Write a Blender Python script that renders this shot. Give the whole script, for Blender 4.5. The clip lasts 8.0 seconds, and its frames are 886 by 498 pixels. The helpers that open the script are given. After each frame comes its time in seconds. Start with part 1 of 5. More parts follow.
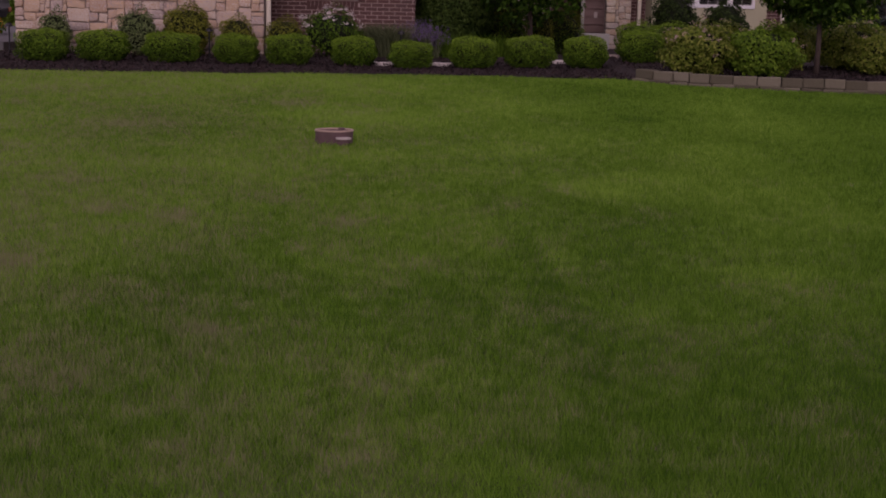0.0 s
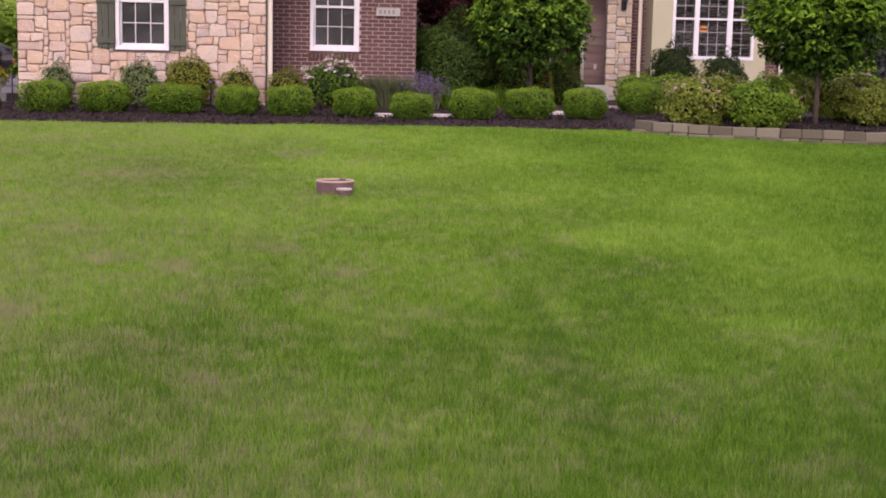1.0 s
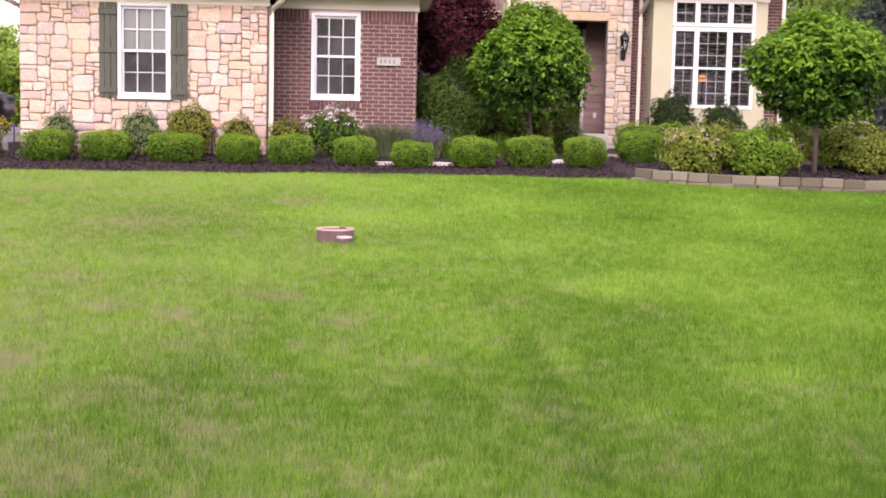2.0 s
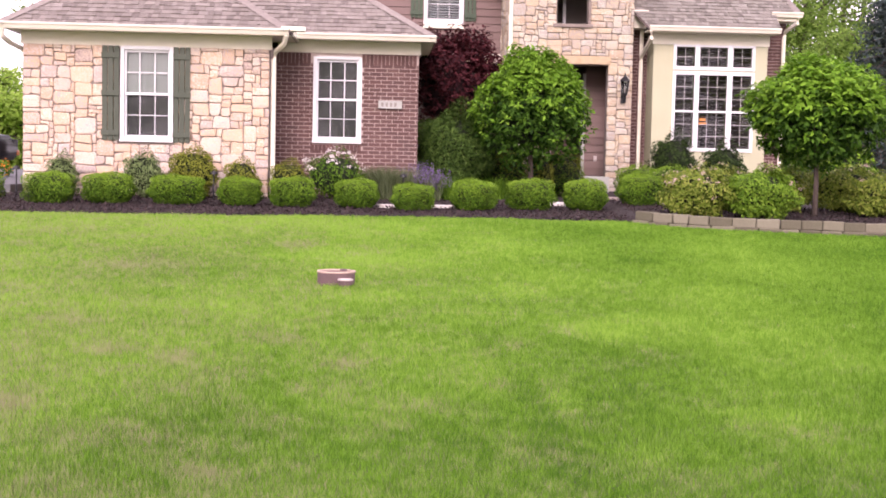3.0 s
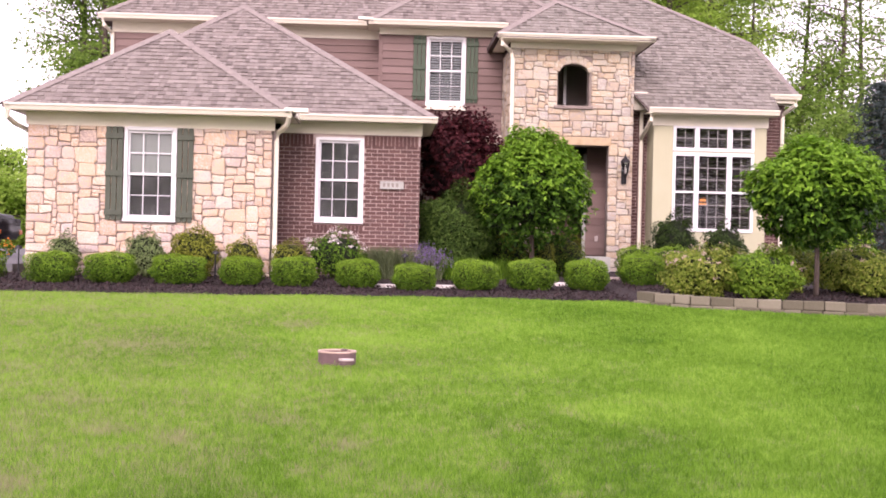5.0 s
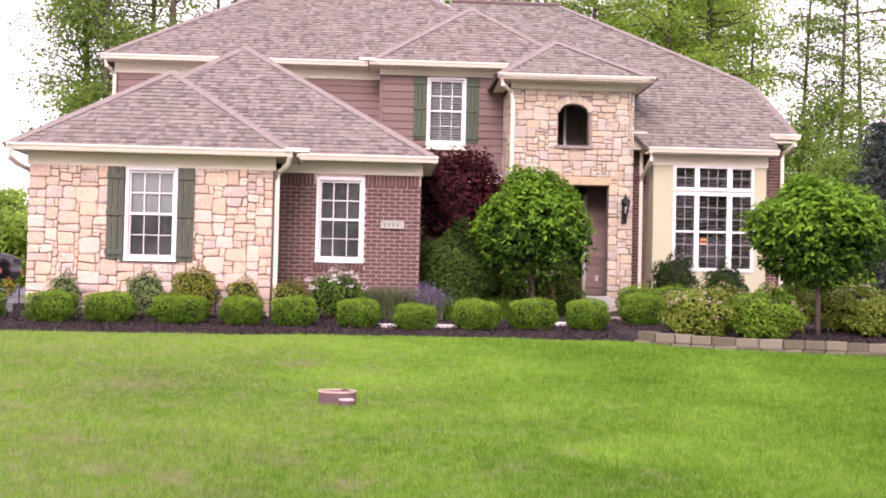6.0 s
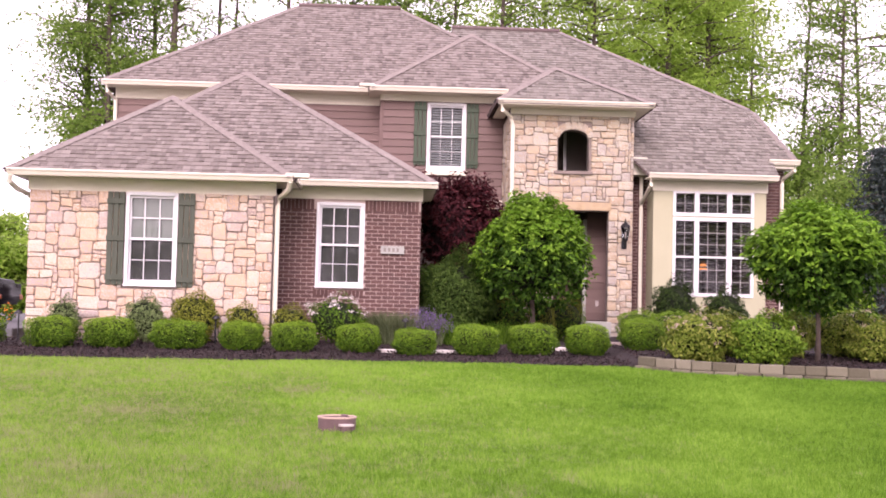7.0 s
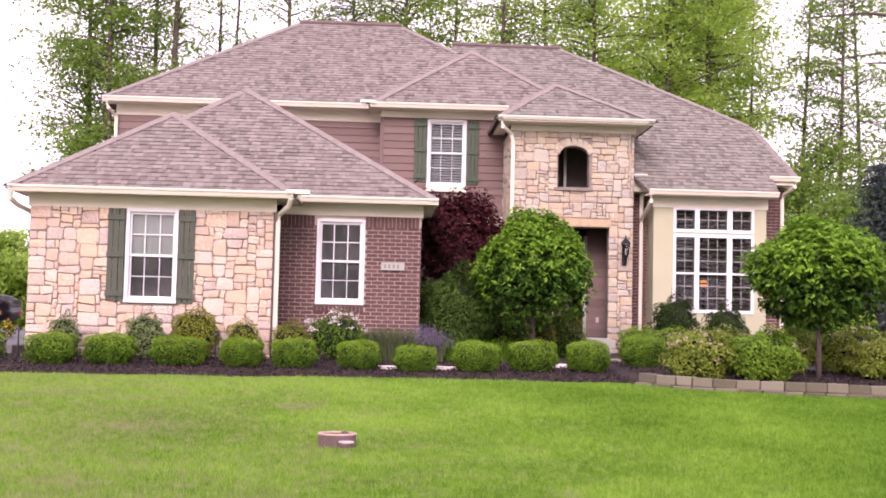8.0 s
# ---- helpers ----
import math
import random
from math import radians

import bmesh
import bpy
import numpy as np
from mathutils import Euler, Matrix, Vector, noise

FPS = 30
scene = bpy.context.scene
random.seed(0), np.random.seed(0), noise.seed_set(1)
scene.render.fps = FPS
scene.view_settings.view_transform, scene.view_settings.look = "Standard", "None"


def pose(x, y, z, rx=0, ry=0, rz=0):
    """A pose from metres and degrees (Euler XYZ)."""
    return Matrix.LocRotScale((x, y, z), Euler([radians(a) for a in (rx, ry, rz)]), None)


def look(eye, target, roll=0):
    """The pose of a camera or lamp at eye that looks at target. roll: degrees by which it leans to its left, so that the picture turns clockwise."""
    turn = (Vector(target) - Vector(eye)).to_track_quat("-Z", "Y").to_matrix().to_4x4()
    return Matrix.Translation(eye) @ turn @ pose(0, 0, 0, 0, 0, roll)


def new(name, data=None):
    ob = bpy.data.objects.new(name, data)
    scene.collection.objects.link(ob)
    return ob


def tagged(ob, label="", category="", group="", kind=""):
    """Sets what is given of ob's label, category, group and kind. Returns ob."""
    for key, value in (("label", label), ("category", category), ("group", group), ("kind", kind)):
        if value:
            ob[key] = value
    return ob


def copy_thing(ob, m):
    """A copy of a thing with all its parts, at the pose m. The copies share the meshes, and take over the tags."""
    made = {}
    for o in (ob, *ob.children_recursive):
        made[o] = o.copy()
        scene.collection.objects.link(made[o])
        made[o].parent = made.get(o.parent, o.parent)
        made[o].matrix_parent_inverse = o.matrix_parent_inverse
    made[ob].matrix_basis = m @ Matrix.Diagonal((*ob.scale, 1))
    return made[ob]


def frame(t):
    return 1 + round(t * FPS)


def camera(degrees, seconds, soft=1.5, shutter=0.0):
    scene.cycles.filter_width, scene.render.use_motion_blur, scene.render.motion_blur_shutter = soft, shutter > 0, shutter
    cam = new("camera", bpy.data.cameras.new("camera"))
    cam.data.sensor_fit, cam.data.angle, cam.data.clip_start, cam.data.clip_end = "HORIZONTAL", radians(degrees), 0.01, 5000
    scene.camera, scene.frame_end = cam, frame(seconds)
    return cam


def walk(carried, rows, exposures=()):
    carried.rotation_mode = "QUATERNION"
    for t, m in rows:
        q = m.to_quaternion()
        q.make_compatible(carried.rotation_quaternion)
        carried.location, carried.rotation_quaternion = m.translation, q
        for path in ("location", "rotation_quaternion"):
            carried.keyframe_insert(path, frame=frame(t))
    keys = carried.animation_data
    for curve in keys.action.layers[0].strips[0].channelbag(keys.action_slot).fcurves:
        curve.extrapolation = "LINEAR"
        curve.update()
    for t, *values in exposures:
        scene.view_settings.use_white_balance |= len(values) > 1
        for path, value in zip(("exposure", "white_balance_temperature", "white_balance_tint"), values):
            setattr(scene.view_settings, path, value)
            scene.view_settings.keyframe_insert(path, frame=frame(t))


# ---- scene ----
cam = camera(38.6, 8.0, soft=1.8)
EYE = 1.5
ROWS = [
    (0.0, -3.107, -10.034, 1.249),
    (0.5, -3.085, -8.734, 1.200),
    (1.0, -3.041, -7.757, 1.243),
    (1.5, -3.014, -6.657, 1.208),
    (3.0, -2.897, -3.656, 1.254),
    (3.5, -2.856, -2.764, 1.254),
    (4.0, -2.825, -1.849, 1.263),
    (4.5, -2.782, -0.953, 1.258),
    (5.0, -2.756, -0.039, 1.314),
    (6.5, -2.674, 2.432, 1.300),
    (7.0, -2.663, 2.896, 1.324),
    (7.5, -2.650, 3.303, 1.359),
    (8.0, -2.633, 3.638, 1.338),
]
EXPOSURES = [(0.0, -1.38, 6450, 50), (0.5, -0.50, 6450, 44), (1.0, 0.17, 6400, 40), (1.5, 0.70, 6350, 37), (3.0, 0.98, 6350, 37), (5.0, 0.91, 6350, 38), (6.5, 0.88, 6350, 40), (8.0, 0.81, 6350, 42)]
walk(cam, [(t, pose(0, 0, EYE, 90 + pitch, 0, yaw) @ pose(0, 0, 0, 0, 0, roll)) for t, yaw, pitch, roll in ROWS], EXPOSURES)

# ---- world and sun: a bright, thinly overcast day ----
world = bpy.data.worlds.new("world")
scene.world = world
world.use_nodes = True
wn, wl = world.node_tree.nodes, world.node_tree.links
wn.clear()
sky = wn.new("ShaderNodeTexSky")
sky.sky_type, sky.sun_disc = "NISHITA", False
sky.sun_elevation, sky.sun_rotation = radians(27), radians(191)
sky.air_density, sky.dust_density, sky.ozone_density = 1.0, 4.0, 1.0
veil = wn.new("ShaderNodeMix")
veil.data_type = "RGBA"
veil.inputs[0].default_value = 0.85
veil.inputs[7].default_value = (9.9, 9.3, 9.2, 1)
back = wn.new("ShaderNodeBackground")
back.inputs[1].default_value = 0.14
wout = wn.new("ShaderNodeOutputWorld")
wl.new(sky.outputs[0], veil.inputs[6])
wl.new(veil.outputs[2], back.inputs[0])
wl.new(back.outputs[0], wout.inputs[0])
sun = new("sun", bpy.data.lights.new("sun", "SUN"))
sun.data.energy, sun.data.angle, sun.data.color = 1.7, radians(26), (1.0, 0.93, 0.84)
sun.matrix_world = look((-4, -18, 15.6), (2, 12, 0))


# ---- materials ----
def material(name, colors, rough=0.8, scale=6.0, vary="", bump=0.3, fine=60.0, metal=0.0, spread=0.18, stretch=(1, 1, 1), leaf=0.0, spec=0.3):
    """A surface with a ramp of colours driven by broad noise, fine grain and, where asked, a random value for each piece."""
    m = bpy.data.materials.new(name)
    m.use_nodes = True
    n, l = m.node_tree.nodes, m.node_tree.links
    b = n["Principled BSDF"]
    tc = n.new("ShaderNodeTexCoord")
    mp = n.new("ShaderNodeMapping")
    mp.inputs["Scale"].default_value = stretch
    l.new(tc.outputs["Object"], mp.inputs[0])
    broad, grain = n.new("ShaderNodeTexNoise"), n.new("ShaderNodeTexNoise")
    broad.inputs["Scale"].default_value, broad.inputs["Detail"].default_value = scale, 5
    grain.inputs["Scale"].default_value, grain.inputs["Detail"].default_value = fine, 6
    l.new(mp.outputs[0], broad.inputs["Vector"])
    l.new(mp.outputs[0], grain.inputs["Vector"])
    mix = n.new("ShaderNodeMath")
    mix.operation = "MULTIPLY_ADD"
    l.new(grain.outputs[0], mix.inputs[0])
    mix.inputs[1].default_value = spread * 2
    value = broad.outputs[0]
    if vary:
        rnd = n.new("ShaderNodeObjectInfo") if vary == "object" else n.new("ShaderNodeNewGeometry")
        half = n.new("ShaderNodeMix")
        half.inputs[0].default_value = 0.80
        l.new(broad.outputs[0], half.inputs[2])
        l.new(rnd.outputs["Random" if vary == "object" else "Random Per Island"], half.inputs[3])
        value = half.outputs[0]
    shift = n.new("ShaderNodeMath")
    shift.operation = "SUBTRACT"
    l.new(value, shift.inputs[0])
    shift.inputs[1].default_value = spread
    l.new(shift.outputs[0], mix.inputs[2])
    ramp = n.new("ShaderNodeValToRGB")
    lo, hi = (0.05, 0.95) if vary else (0.25, 0.75)
    while len(ramp.color_ramp.elements) < len(colors):
        ramp.color_ramp.elements.new(0.5)
    for i, c in enumerate(colors):
        e = ramp.color_ramp.elements[i]
        e.position, e.color = lo + (hi - lo) * i / max(1, len(colors) - 1), (*c, 1)
    l.new(mix.outputs[0], ramp.inputs[0])
    l.new(ramp.outputs[0], b.inputs["Base Color"])
    b.inputs["Roughness"].default_value, b.inputs["Metallic"].default_value = rough, metal
    b.inputs["Specular IOR Level"].default_value = spec
    if bump:
        bp = n.new("ShaderNodeBump")
        bp.inputs["Strength"].default_value, bp.inputs["Distance"].default_value = bump, 0.01
        l.new(grain.outputs[0], bp.inputs["Height"])
        l.new(bp.outputs[0], b.inputs["Normal"])
    if leaf:
        tr, ad = n.new("ShaderNodeBsdfTranslucent"), n.new("ShaderNodeMixShader")
        l.new(ramp.outputs[0], tr.inputs[0])
        ad.inputs[0].default_value = leaf
        l.new(b.outputs[0], ad.inputs[1])
        l.new(tr.outputs[0], ad.inputs[2])
        l.new(ad.outputs[0], n["Material Output"].inputs[0])
    return m


STONES = [(0.30, 0.235, 0.215), (0.50, 0.40, 0.33), (0.56, 0.40, 0.26), (0.58, 0.50, 0.42), (0.40, 0.335, 0.315), (0.55, 0.385, 0.245), (0.60, 0.535, 0.46), (0.46, 0.31, 0.20), (0.52, 0.43, 0.38), (0.57, 0.445, 0.31)]
M_STONE = material("field_stone", STONES, 0.9, 9, "object", 0.9, 38, spread=0.24)
# Tower stones: greyer copy, with the lens's colour shading put into it.
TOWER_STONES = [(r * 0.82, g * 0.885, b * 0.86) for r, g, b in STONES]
M_LINTEL = material("ochre_stone", [(0.33, 0.245, 0.145), (0.45, 0.345, 0.215), (0.38, 0.30, 0.20)], 0.9, 5, "", 0.9, 38)
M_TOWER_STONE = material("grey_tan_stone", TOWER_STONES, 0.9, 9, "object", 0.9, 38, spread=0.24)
M_MORTAR = material("stone_mortar", [(0.195, 0.160, 0.137), (0.275, 0.230, 0.200)], 0.95, 5, "", 0.4, 80)
BRICKS = [(0.078, 0.043, 0.039), (0.120, 0.064, 0.057), (0.100, 0.056, 0.051), (0.142, 0.080, 0.070), (0.092, 0.056, 0.052)]
M_BRICK = material("brown_brick", BRICKS, 0.9, 12, "object", 0.5, 90, spread=0.1)
M_BRICKS = material("brown_brick_run", BRICKS, 0.9, 12, "island", 0.5, 90, spread=0.1)
M_JOINT = material("brick_joint", [(0.39, 0.315, 0.28), (0.48, 0.39, 0.35)], 0.95, 7, "", 0.4, 90)
ROOFS = [(0.090, 0.075, 0.066), (0.190, 0.166, 0.146), (0.240, 0.213, 0.190), (0.158, 0.137, 0.121), (0.216, 0.188, 0.166), (0.118, 0.100, 0.088), (0.285, 0.256, 0.231)]
M_SHINGLE = material("shingle", ROOFS, 0.95, 12, "object", 0.5, 120, spread=0.06)
M_SHINGLES = material("shingle_run", ROOFS, 0.95, 12, "island", 0.5, 120, spread=0.06)
# Tower and bay shingles: same roof, lens colour shading put into the colour.
M_SHINGLES_GREY = material("tinted_shingle_run", [(r * 0.97, g * 1.02, b * 1.0) for r, g, b in ROOFS], 0.95, 12, "island", 0.5, 120, spread=0.06)
M_HIPCAP = material("hip_cap_shingle", [(0.200, 0.173, 0.154), (0.262, 0.230, 0.206)], 0.95, 9, "", 0.5, 120)
M_DECK = material("roof_deck", [(0.12, 0.09, 0.085), (0.16, 0.12, 0.115)], 0.95, 4)
M_CREAM = material("cream_paint", [(0.70, 0.662, 0.535), (0.755, 0.715, 0.59)], 0.6, 1.5, "", 0.08, 30)
M_STUCCO = material("cream_stucco", [(0.400, 0.392, 0.262), (0.450, 0.440, 0.302)], 0.85, 1.2, "", 0.3, 90)
M_WHITE = material("white_vinyl", [(0.66, 0.665, 0.67), (0.72, 0.725, 0.73)], 0.4, 3, "", 0.03, 30)
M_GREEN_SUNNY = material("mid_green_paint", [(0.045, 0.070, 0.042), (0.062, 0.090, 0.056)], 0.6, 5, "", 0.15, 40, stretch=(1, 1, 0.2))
M_GREEN = material("green_paint", [(0.050, 0.062, 0.042), (0.075, 0.088, 0.062)], 0.6, 5, "", 0.15, 40, stretch=(1, 1, 0.2))
M_SIDING = material("plum_siding", [(0.155, 0.105, 0.092), (0.21, 0.146, 0.130)], 0.7, 3, "object", 0.3, 40, stretch=(0.3, 1, 3), spread=0.08)
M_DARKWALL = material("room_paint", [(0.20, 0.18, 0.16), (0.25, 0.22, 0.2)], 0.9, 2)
M_CURTAIN = material("curtain_cloth", [(0.36, 0.365, 0.345), (0.52, 0.52, 0.50)], 0.9, 4, "", 0.2, 30, stretch=(6, 1, 0.3))
M_MUNTIN = material("shaded_muntin", [(0.42, 0.41, 0.39), (0.50, 0.49, 0.47)], 0.5, 4)
# Screen grey that also stands in for the unlit room's shade.
M_SCREENDARK = material("screen_and_dark_room", [(0.062, 0.058, 0.058), (0.082, 0.077, 0.076)], 0.7, 3, "", 0.1, 200)
M_BLIND = material("blind_slat", [(0.68, 0.69, 0.71), (0.78, 0.79, 0.8)], 0.5, 4)
M_BLIND2 = material("dark_blind_slat", [(0.075, 0.06, 0.06), (0.11, 0.09, 0.09)], 0.5, 4)
M_DOOR = material("brown_door", [(0.055, 0.026, 0.022), (0.085, 0.042, 0.034)], 0.5, 4, "", 0.2, 30, stretch=(4, 1, 0.4))
M_METAL = material("black_iron", [(0.02, 0.02, 0.022), (0.04, 0.04, 0.042)], 0.45, 12, "", 0.1, 60, metal=0.6)
M_CONCRETE = material("concrete", [(0.31, 0.315, 0.285), (0.41, 0.415, 0.38)], 0.9, 3, "", 0.3, 70)
M_PALE = material("pale_slab", [(0.62, 0.58, 0.54), (0.74, 0.70, 0.66)], 0.9, 4, "", 0.3, 70)
M_KERB = material("tumbled_block", [(0.085, 0.077, 0.051), (0.138, 0.126, 0.087), (0.205, 0.189, 0.137)], 0.95, 6, "object", 0.7, 50)
M_MULCH = material("mulch_soil", [(0.014, 0.010, 0.010), (0.032, 0.022, 0.021)], 0.95, 12, "", 1.0, 45)
M_CHIP = material("mulch_chip", [(0.012, 0.009, 0.009), (0.030, 0.020, 0.020), (0.055, 0.037, 0.034)], 0.95, 9, "island")
M_PLASTIC = material("faded_pvc", [(0.10, 0.062, 0.062), (0.145, 0.092, 0.092)], 0.6, 6, "", 0.2, 50)
M_RIM = material("worn_pvc_rim", [(0.34, 0.25, 0.20), (0.46, 0.35, 0.28)], 0.7, 9, "", 0.2, 50)
M_CAP = material("pale_pvc_cap", [(0.40, 0.35, 0.33), (0.52, 0.46, 0.43)], 0.5, 9)
M_BARK = material("grey_bark", [(0.06, 0.045, 0.036), (0.12, 0.095, 0.078)], 0.95, 8, "", 1.0, 30, stretch=(3, 3, 0.5))
M_ASPHALT = material("asphalt", [(0.10, 0.10, 0.105), (0.15, 0.15, 0.155)], 0.9, 4, "", 0.5, 120)
M_CARPAINT = material("black_car_paint", [(0.008, 0.008, 0.010), (0.012, 0.012, 0.014)], 0.4, 2, "", 0.0, 40, spec=0.25)
M_RUBBER = material("rubber", [(0.012, 0.012, 0.012), (0.02, 0.02, 0.02)], 0.8, 8)
M_LAMPRED = material("amber_plastic", [(0.55, 0.12, 0.01), (0.75, 0.25, 0.03)], 0.3, 8)


def leafy(name, colors, scale=2.0, glow=0.24, rough=0.5):
    return material(name, colors, rough, scale, "island", 0.0, 20, leaf=glow, spread=0.1, spec=0.06)


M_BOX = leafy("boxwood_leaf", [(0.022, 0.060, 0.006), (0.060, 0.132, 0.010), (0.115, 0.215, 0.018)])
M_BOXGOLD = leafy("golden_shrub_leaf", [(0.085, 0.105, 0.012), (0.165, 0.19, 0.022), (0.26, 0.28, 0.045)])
# Lit copies of the boxwood and magnolia leaf, for tops and outer leaves.
M_BOXLIT = leafy("boxwood_lit_leaf", [(0.085, 0.165, 0.010), (0.155, 0.285, 0.018), (0.230, 0.370, 0.036)])
M_MAGLIT = leafy("magnolia_lit_leaf", [(0.058, 0.142, 0.010), (0.122, 0.262, 0.017), (0.205, 0.370, 0.038)], 1.5, 0.32)
M_SPIREA = leafy("spirea_leaf", [(0.060, 0.100, 0.012), (0.150, 0.212, 0.026), (0.28, 0.31, 0.065)])
M_SPIREAGREEN = leafy("fresh_spirea_leaf", [(0.048, 0.104, 0.009), (0.112, 0.215, 0.018), (0.21, 0.33, 0.034)])
M_FEATHER = leafy("feathery_leaf", [(0.026, 0.058, 0.012), (0.064, 0.122, 0.024), (0.125, 0.205, 0.042)])
M_MAGNOLIA = leafy("magnolia_leaf", [(0.012, 0.036, 0.005), (0.034, 0.088, 0.009), (0.076, 0.165, 0.018)], 1.5)
M_DARKLEAF = leafy("dark_shrub_leaf", [(0.012, 0.026, 0.007), (0.028, 0.052, 0.013), (0.055, 0.092, 0.024)])
M_REDLEAF = leafy("red_maple_leaf", [(0.022, 0.007, 0.009), (0.056, 0.014, 0.017), (0.115, 0.030, 0.033)])
M_WOODLEAF = leafy("woodland_leaf", [(0.090, 0.165, 0.028), (0.165, 0.275, 0.046), (0.265, 0.395, 0.082)], 0.4, 0.55)
# Light green leaf with sunlight and distance haze put into its colour.
M_SUNLEAF = leafy("sunlit_leaf", [(0.180, 0.300, 0.043), (0.285, 0.440, 0.065), (0.400, 0.560, 0.110)], 0.4, 0.6)
M_SPRUCE = leafy("blue_spruce_needle", [(0.030, 0.044, 0.040), (0.055, 0.078, 0.074), (0.090, 0.120, 0.115)], 1.0, 0.1)
M_SILVER = leafy("silver_stem", [(0.085, 0.130, 0.046), (0.140, 0.195, 0.072), (0.205, 0.260, 0.110)], 2.0, 0.2)
M_CLUMP = leafy("grey_green_blade", [(0.060, 0.080, 0.036), (0.100, 0.128, 0.060), (0.150, 0.175, 0.086)], 2.0, 0.2)
M_PETAL = leafy("white_petal", [(0.55, 0.50, 0.47), (0.72, 0.67, 0.64)], 6, 0.2)
M_PINK = leafy("dusty_pink_petal", [(0.36, 0.265, 0.215), (0.50, 0.39, 0.32)], 6, 0.2)
M_LILAC = leafy("lavender_petal", [(0.12, 0.085, 0.17), (0.20, 0.15, 0.27)], 6, 0.2)
M_EMBER = material("orange_petal", [(0.7, 0.16, 0.02), (0.8, 0.35, 0.03)], 0.6, 9)


def glass_material():
    m = bpy.data.materials.new("window_glass")
    m.use_nodes = True
    n, l = m.node_tree.nodes, m.node_tree.links
    n.remove(n["Principled BSDF"])
    clear, gloss, mix, fres = n.new("ShaderNodeBsdfTransparent"), n.new("ShaderNodeBsdfGlossy"), n.new("ShaderNodeMixShader"), n.new("ShaderNodeFresnel")
    clear.inputs[0].default_value = (0.80, 0.84, 0.83, 1)
    gloss.inputs["Roughness"].default_value = 0.02
    gloss.inputs[0].default_value = (0.45, 0.45, 0.47, 1)
    fres.inputs[0].default_value = 1.5
    l.new(fres.outputs[0], mix.inputs[0])
    l.new(clear.outputs[0], mix.inputs[1])
    l.new(gloss.outputs[0], mix.inputs[2])
    l.new(mix.outputs[0], n["Material Output"].inputs[0])
    return m


M_GLASS = glass_material()


# lawn: broad drifts, mowing drift lines and straw-coloured dry patches in plan coordinates
def lawn_material(name, blade):
    m = bpy.data.materials.new(name)
    m.use_nodes = True
    n, l = m.node_tree.nodes, m.node_tree.links
    b = n["Principled BSDF"]
    tc = n.new("ShaderNodeTexCoord")

    def noise_at(scale, detail, stretch=(1, 1, 1), turn=0.0):
        mp, tx = n.new("ShaderNodeMapping"), n.new("ShaderNodeTexNoise")
        mp.inputs["Scale"].default_value, mp.inputs["Rotation"].default_value = stretch, (0, 0, radians(turn))
        l.new(tc.outputs["Object"], mp.inputs[0])
        l.new(mp.outputs[0], tx.inputs["Vector"])
        tx.inputs["Scale"].default_value, tx.inputs["Detail"].default_value = scale, detail
        return tx.outputs[0]

    def math_of(op, a, c, d=None, clamp=False):
        q = n.new("ShaderNodeMath")
        q.operation, q.use_clamp = op, clamp
        for i, v in enumerate((a, c, d)):
            if v is None:
                continue
            if isinstance(v, (int, float)):
                q.inputs[i].default_value = v
            else:
                l.new(v, q.inputs[i])
        return q.outputs[0]

    sep = n.new("ShaderNodeSeparateXYZ")
    l.new(tc.outputs["Object"], sep.inputs[0])
    x, y = sep.outputs[0], sep.outputs[1]
    drift = noise_at(0.55, 4, (1, 0.7, 1))
    patch = noise_at(2.6, 6)
    fine = noise_at(9.0, 4)
    # dryness grows towards the thin end of the lawn, broken up by the patches
    side = math_of("MINIMUM", math_of("MULTIPLY_ADD", x, -0.10, 0.36), 0.62)
    near = math_of("MINIMUM", math_of("MULTIPLY_ADD", y, -0.012, 0.17), 0.12)
    dry = math_of("ADD", side, near)
    dry = math_of("ADD", dry, math_of("MULTIPLY_ADD", patch, 1.35, -0.80))
    dry = math_of("ADD", dry, math_of("MULTIPLY_ADD", fine, 1.1, -0.55))
    for cx, cy, rx, ry, amount in DRY_SPOTS:
        dx = math_of("DIVIDE", math_of("SUBTRACT", x, cx), rx)
        dy = math_of("DIVIDE", math_of("SUBTRACT", y, cy), ry)
        r2 = math_of("ADD", math_of("MULTIPLY", dx, dx), math_of("MULTIPLY", dy, dy))
        hill = math_of("SUBTRACT", 1.0, r2, clamp=True)
        dry = math_of("MULTIPLY_ADD", hill, amount, dry)
    if blade:
        isl = n.new("ShaderNodeNewGeometry").outputs["Random Per Island"]
        other = math_of("FRACT", math_of("MULTIPLY", isl, 37.7), 0)
        dry = math_of("MULTIPLY", math_of("SUBTRACT", math_of("MULTIPLY_ADD", dry, 0.85, 0.03), other), 3.0, clamp=True)
    dry = math_of("MULTIPLY", dry, 0.85 if blade else 0.6, clamp=True)
    tone = math_of("ADD", math_of("MULTIPLY_ADD", drift, 1.15, -0.12), math_of("MULTIPLY_ADD", fine, 0.8, -0.4))
    # the lawn is lusher and darker towards the raised bed; towards the street, shade between blades is put into the
    # tone
    tone = math_of("ADD", tone, math_of("MINIMUM", math_of("MULTIPLY_ADD", x, -0.046, 0.05), 0.06))
    tone = math_of("ADD", tone, math_of("MINIMUM", math_of("MULTIPLY_ADD", y, 0.034, -0.28), 0.08))
    for cx, cy, rx, ry, amount in TONE_SPOTS:
        dx = math_of("DIVIDE", math_of("SUBTRACT", x, cx), rx)
        dy = math_of("DIVIDE", math_of("SUBTRACT", y, cy), ry)
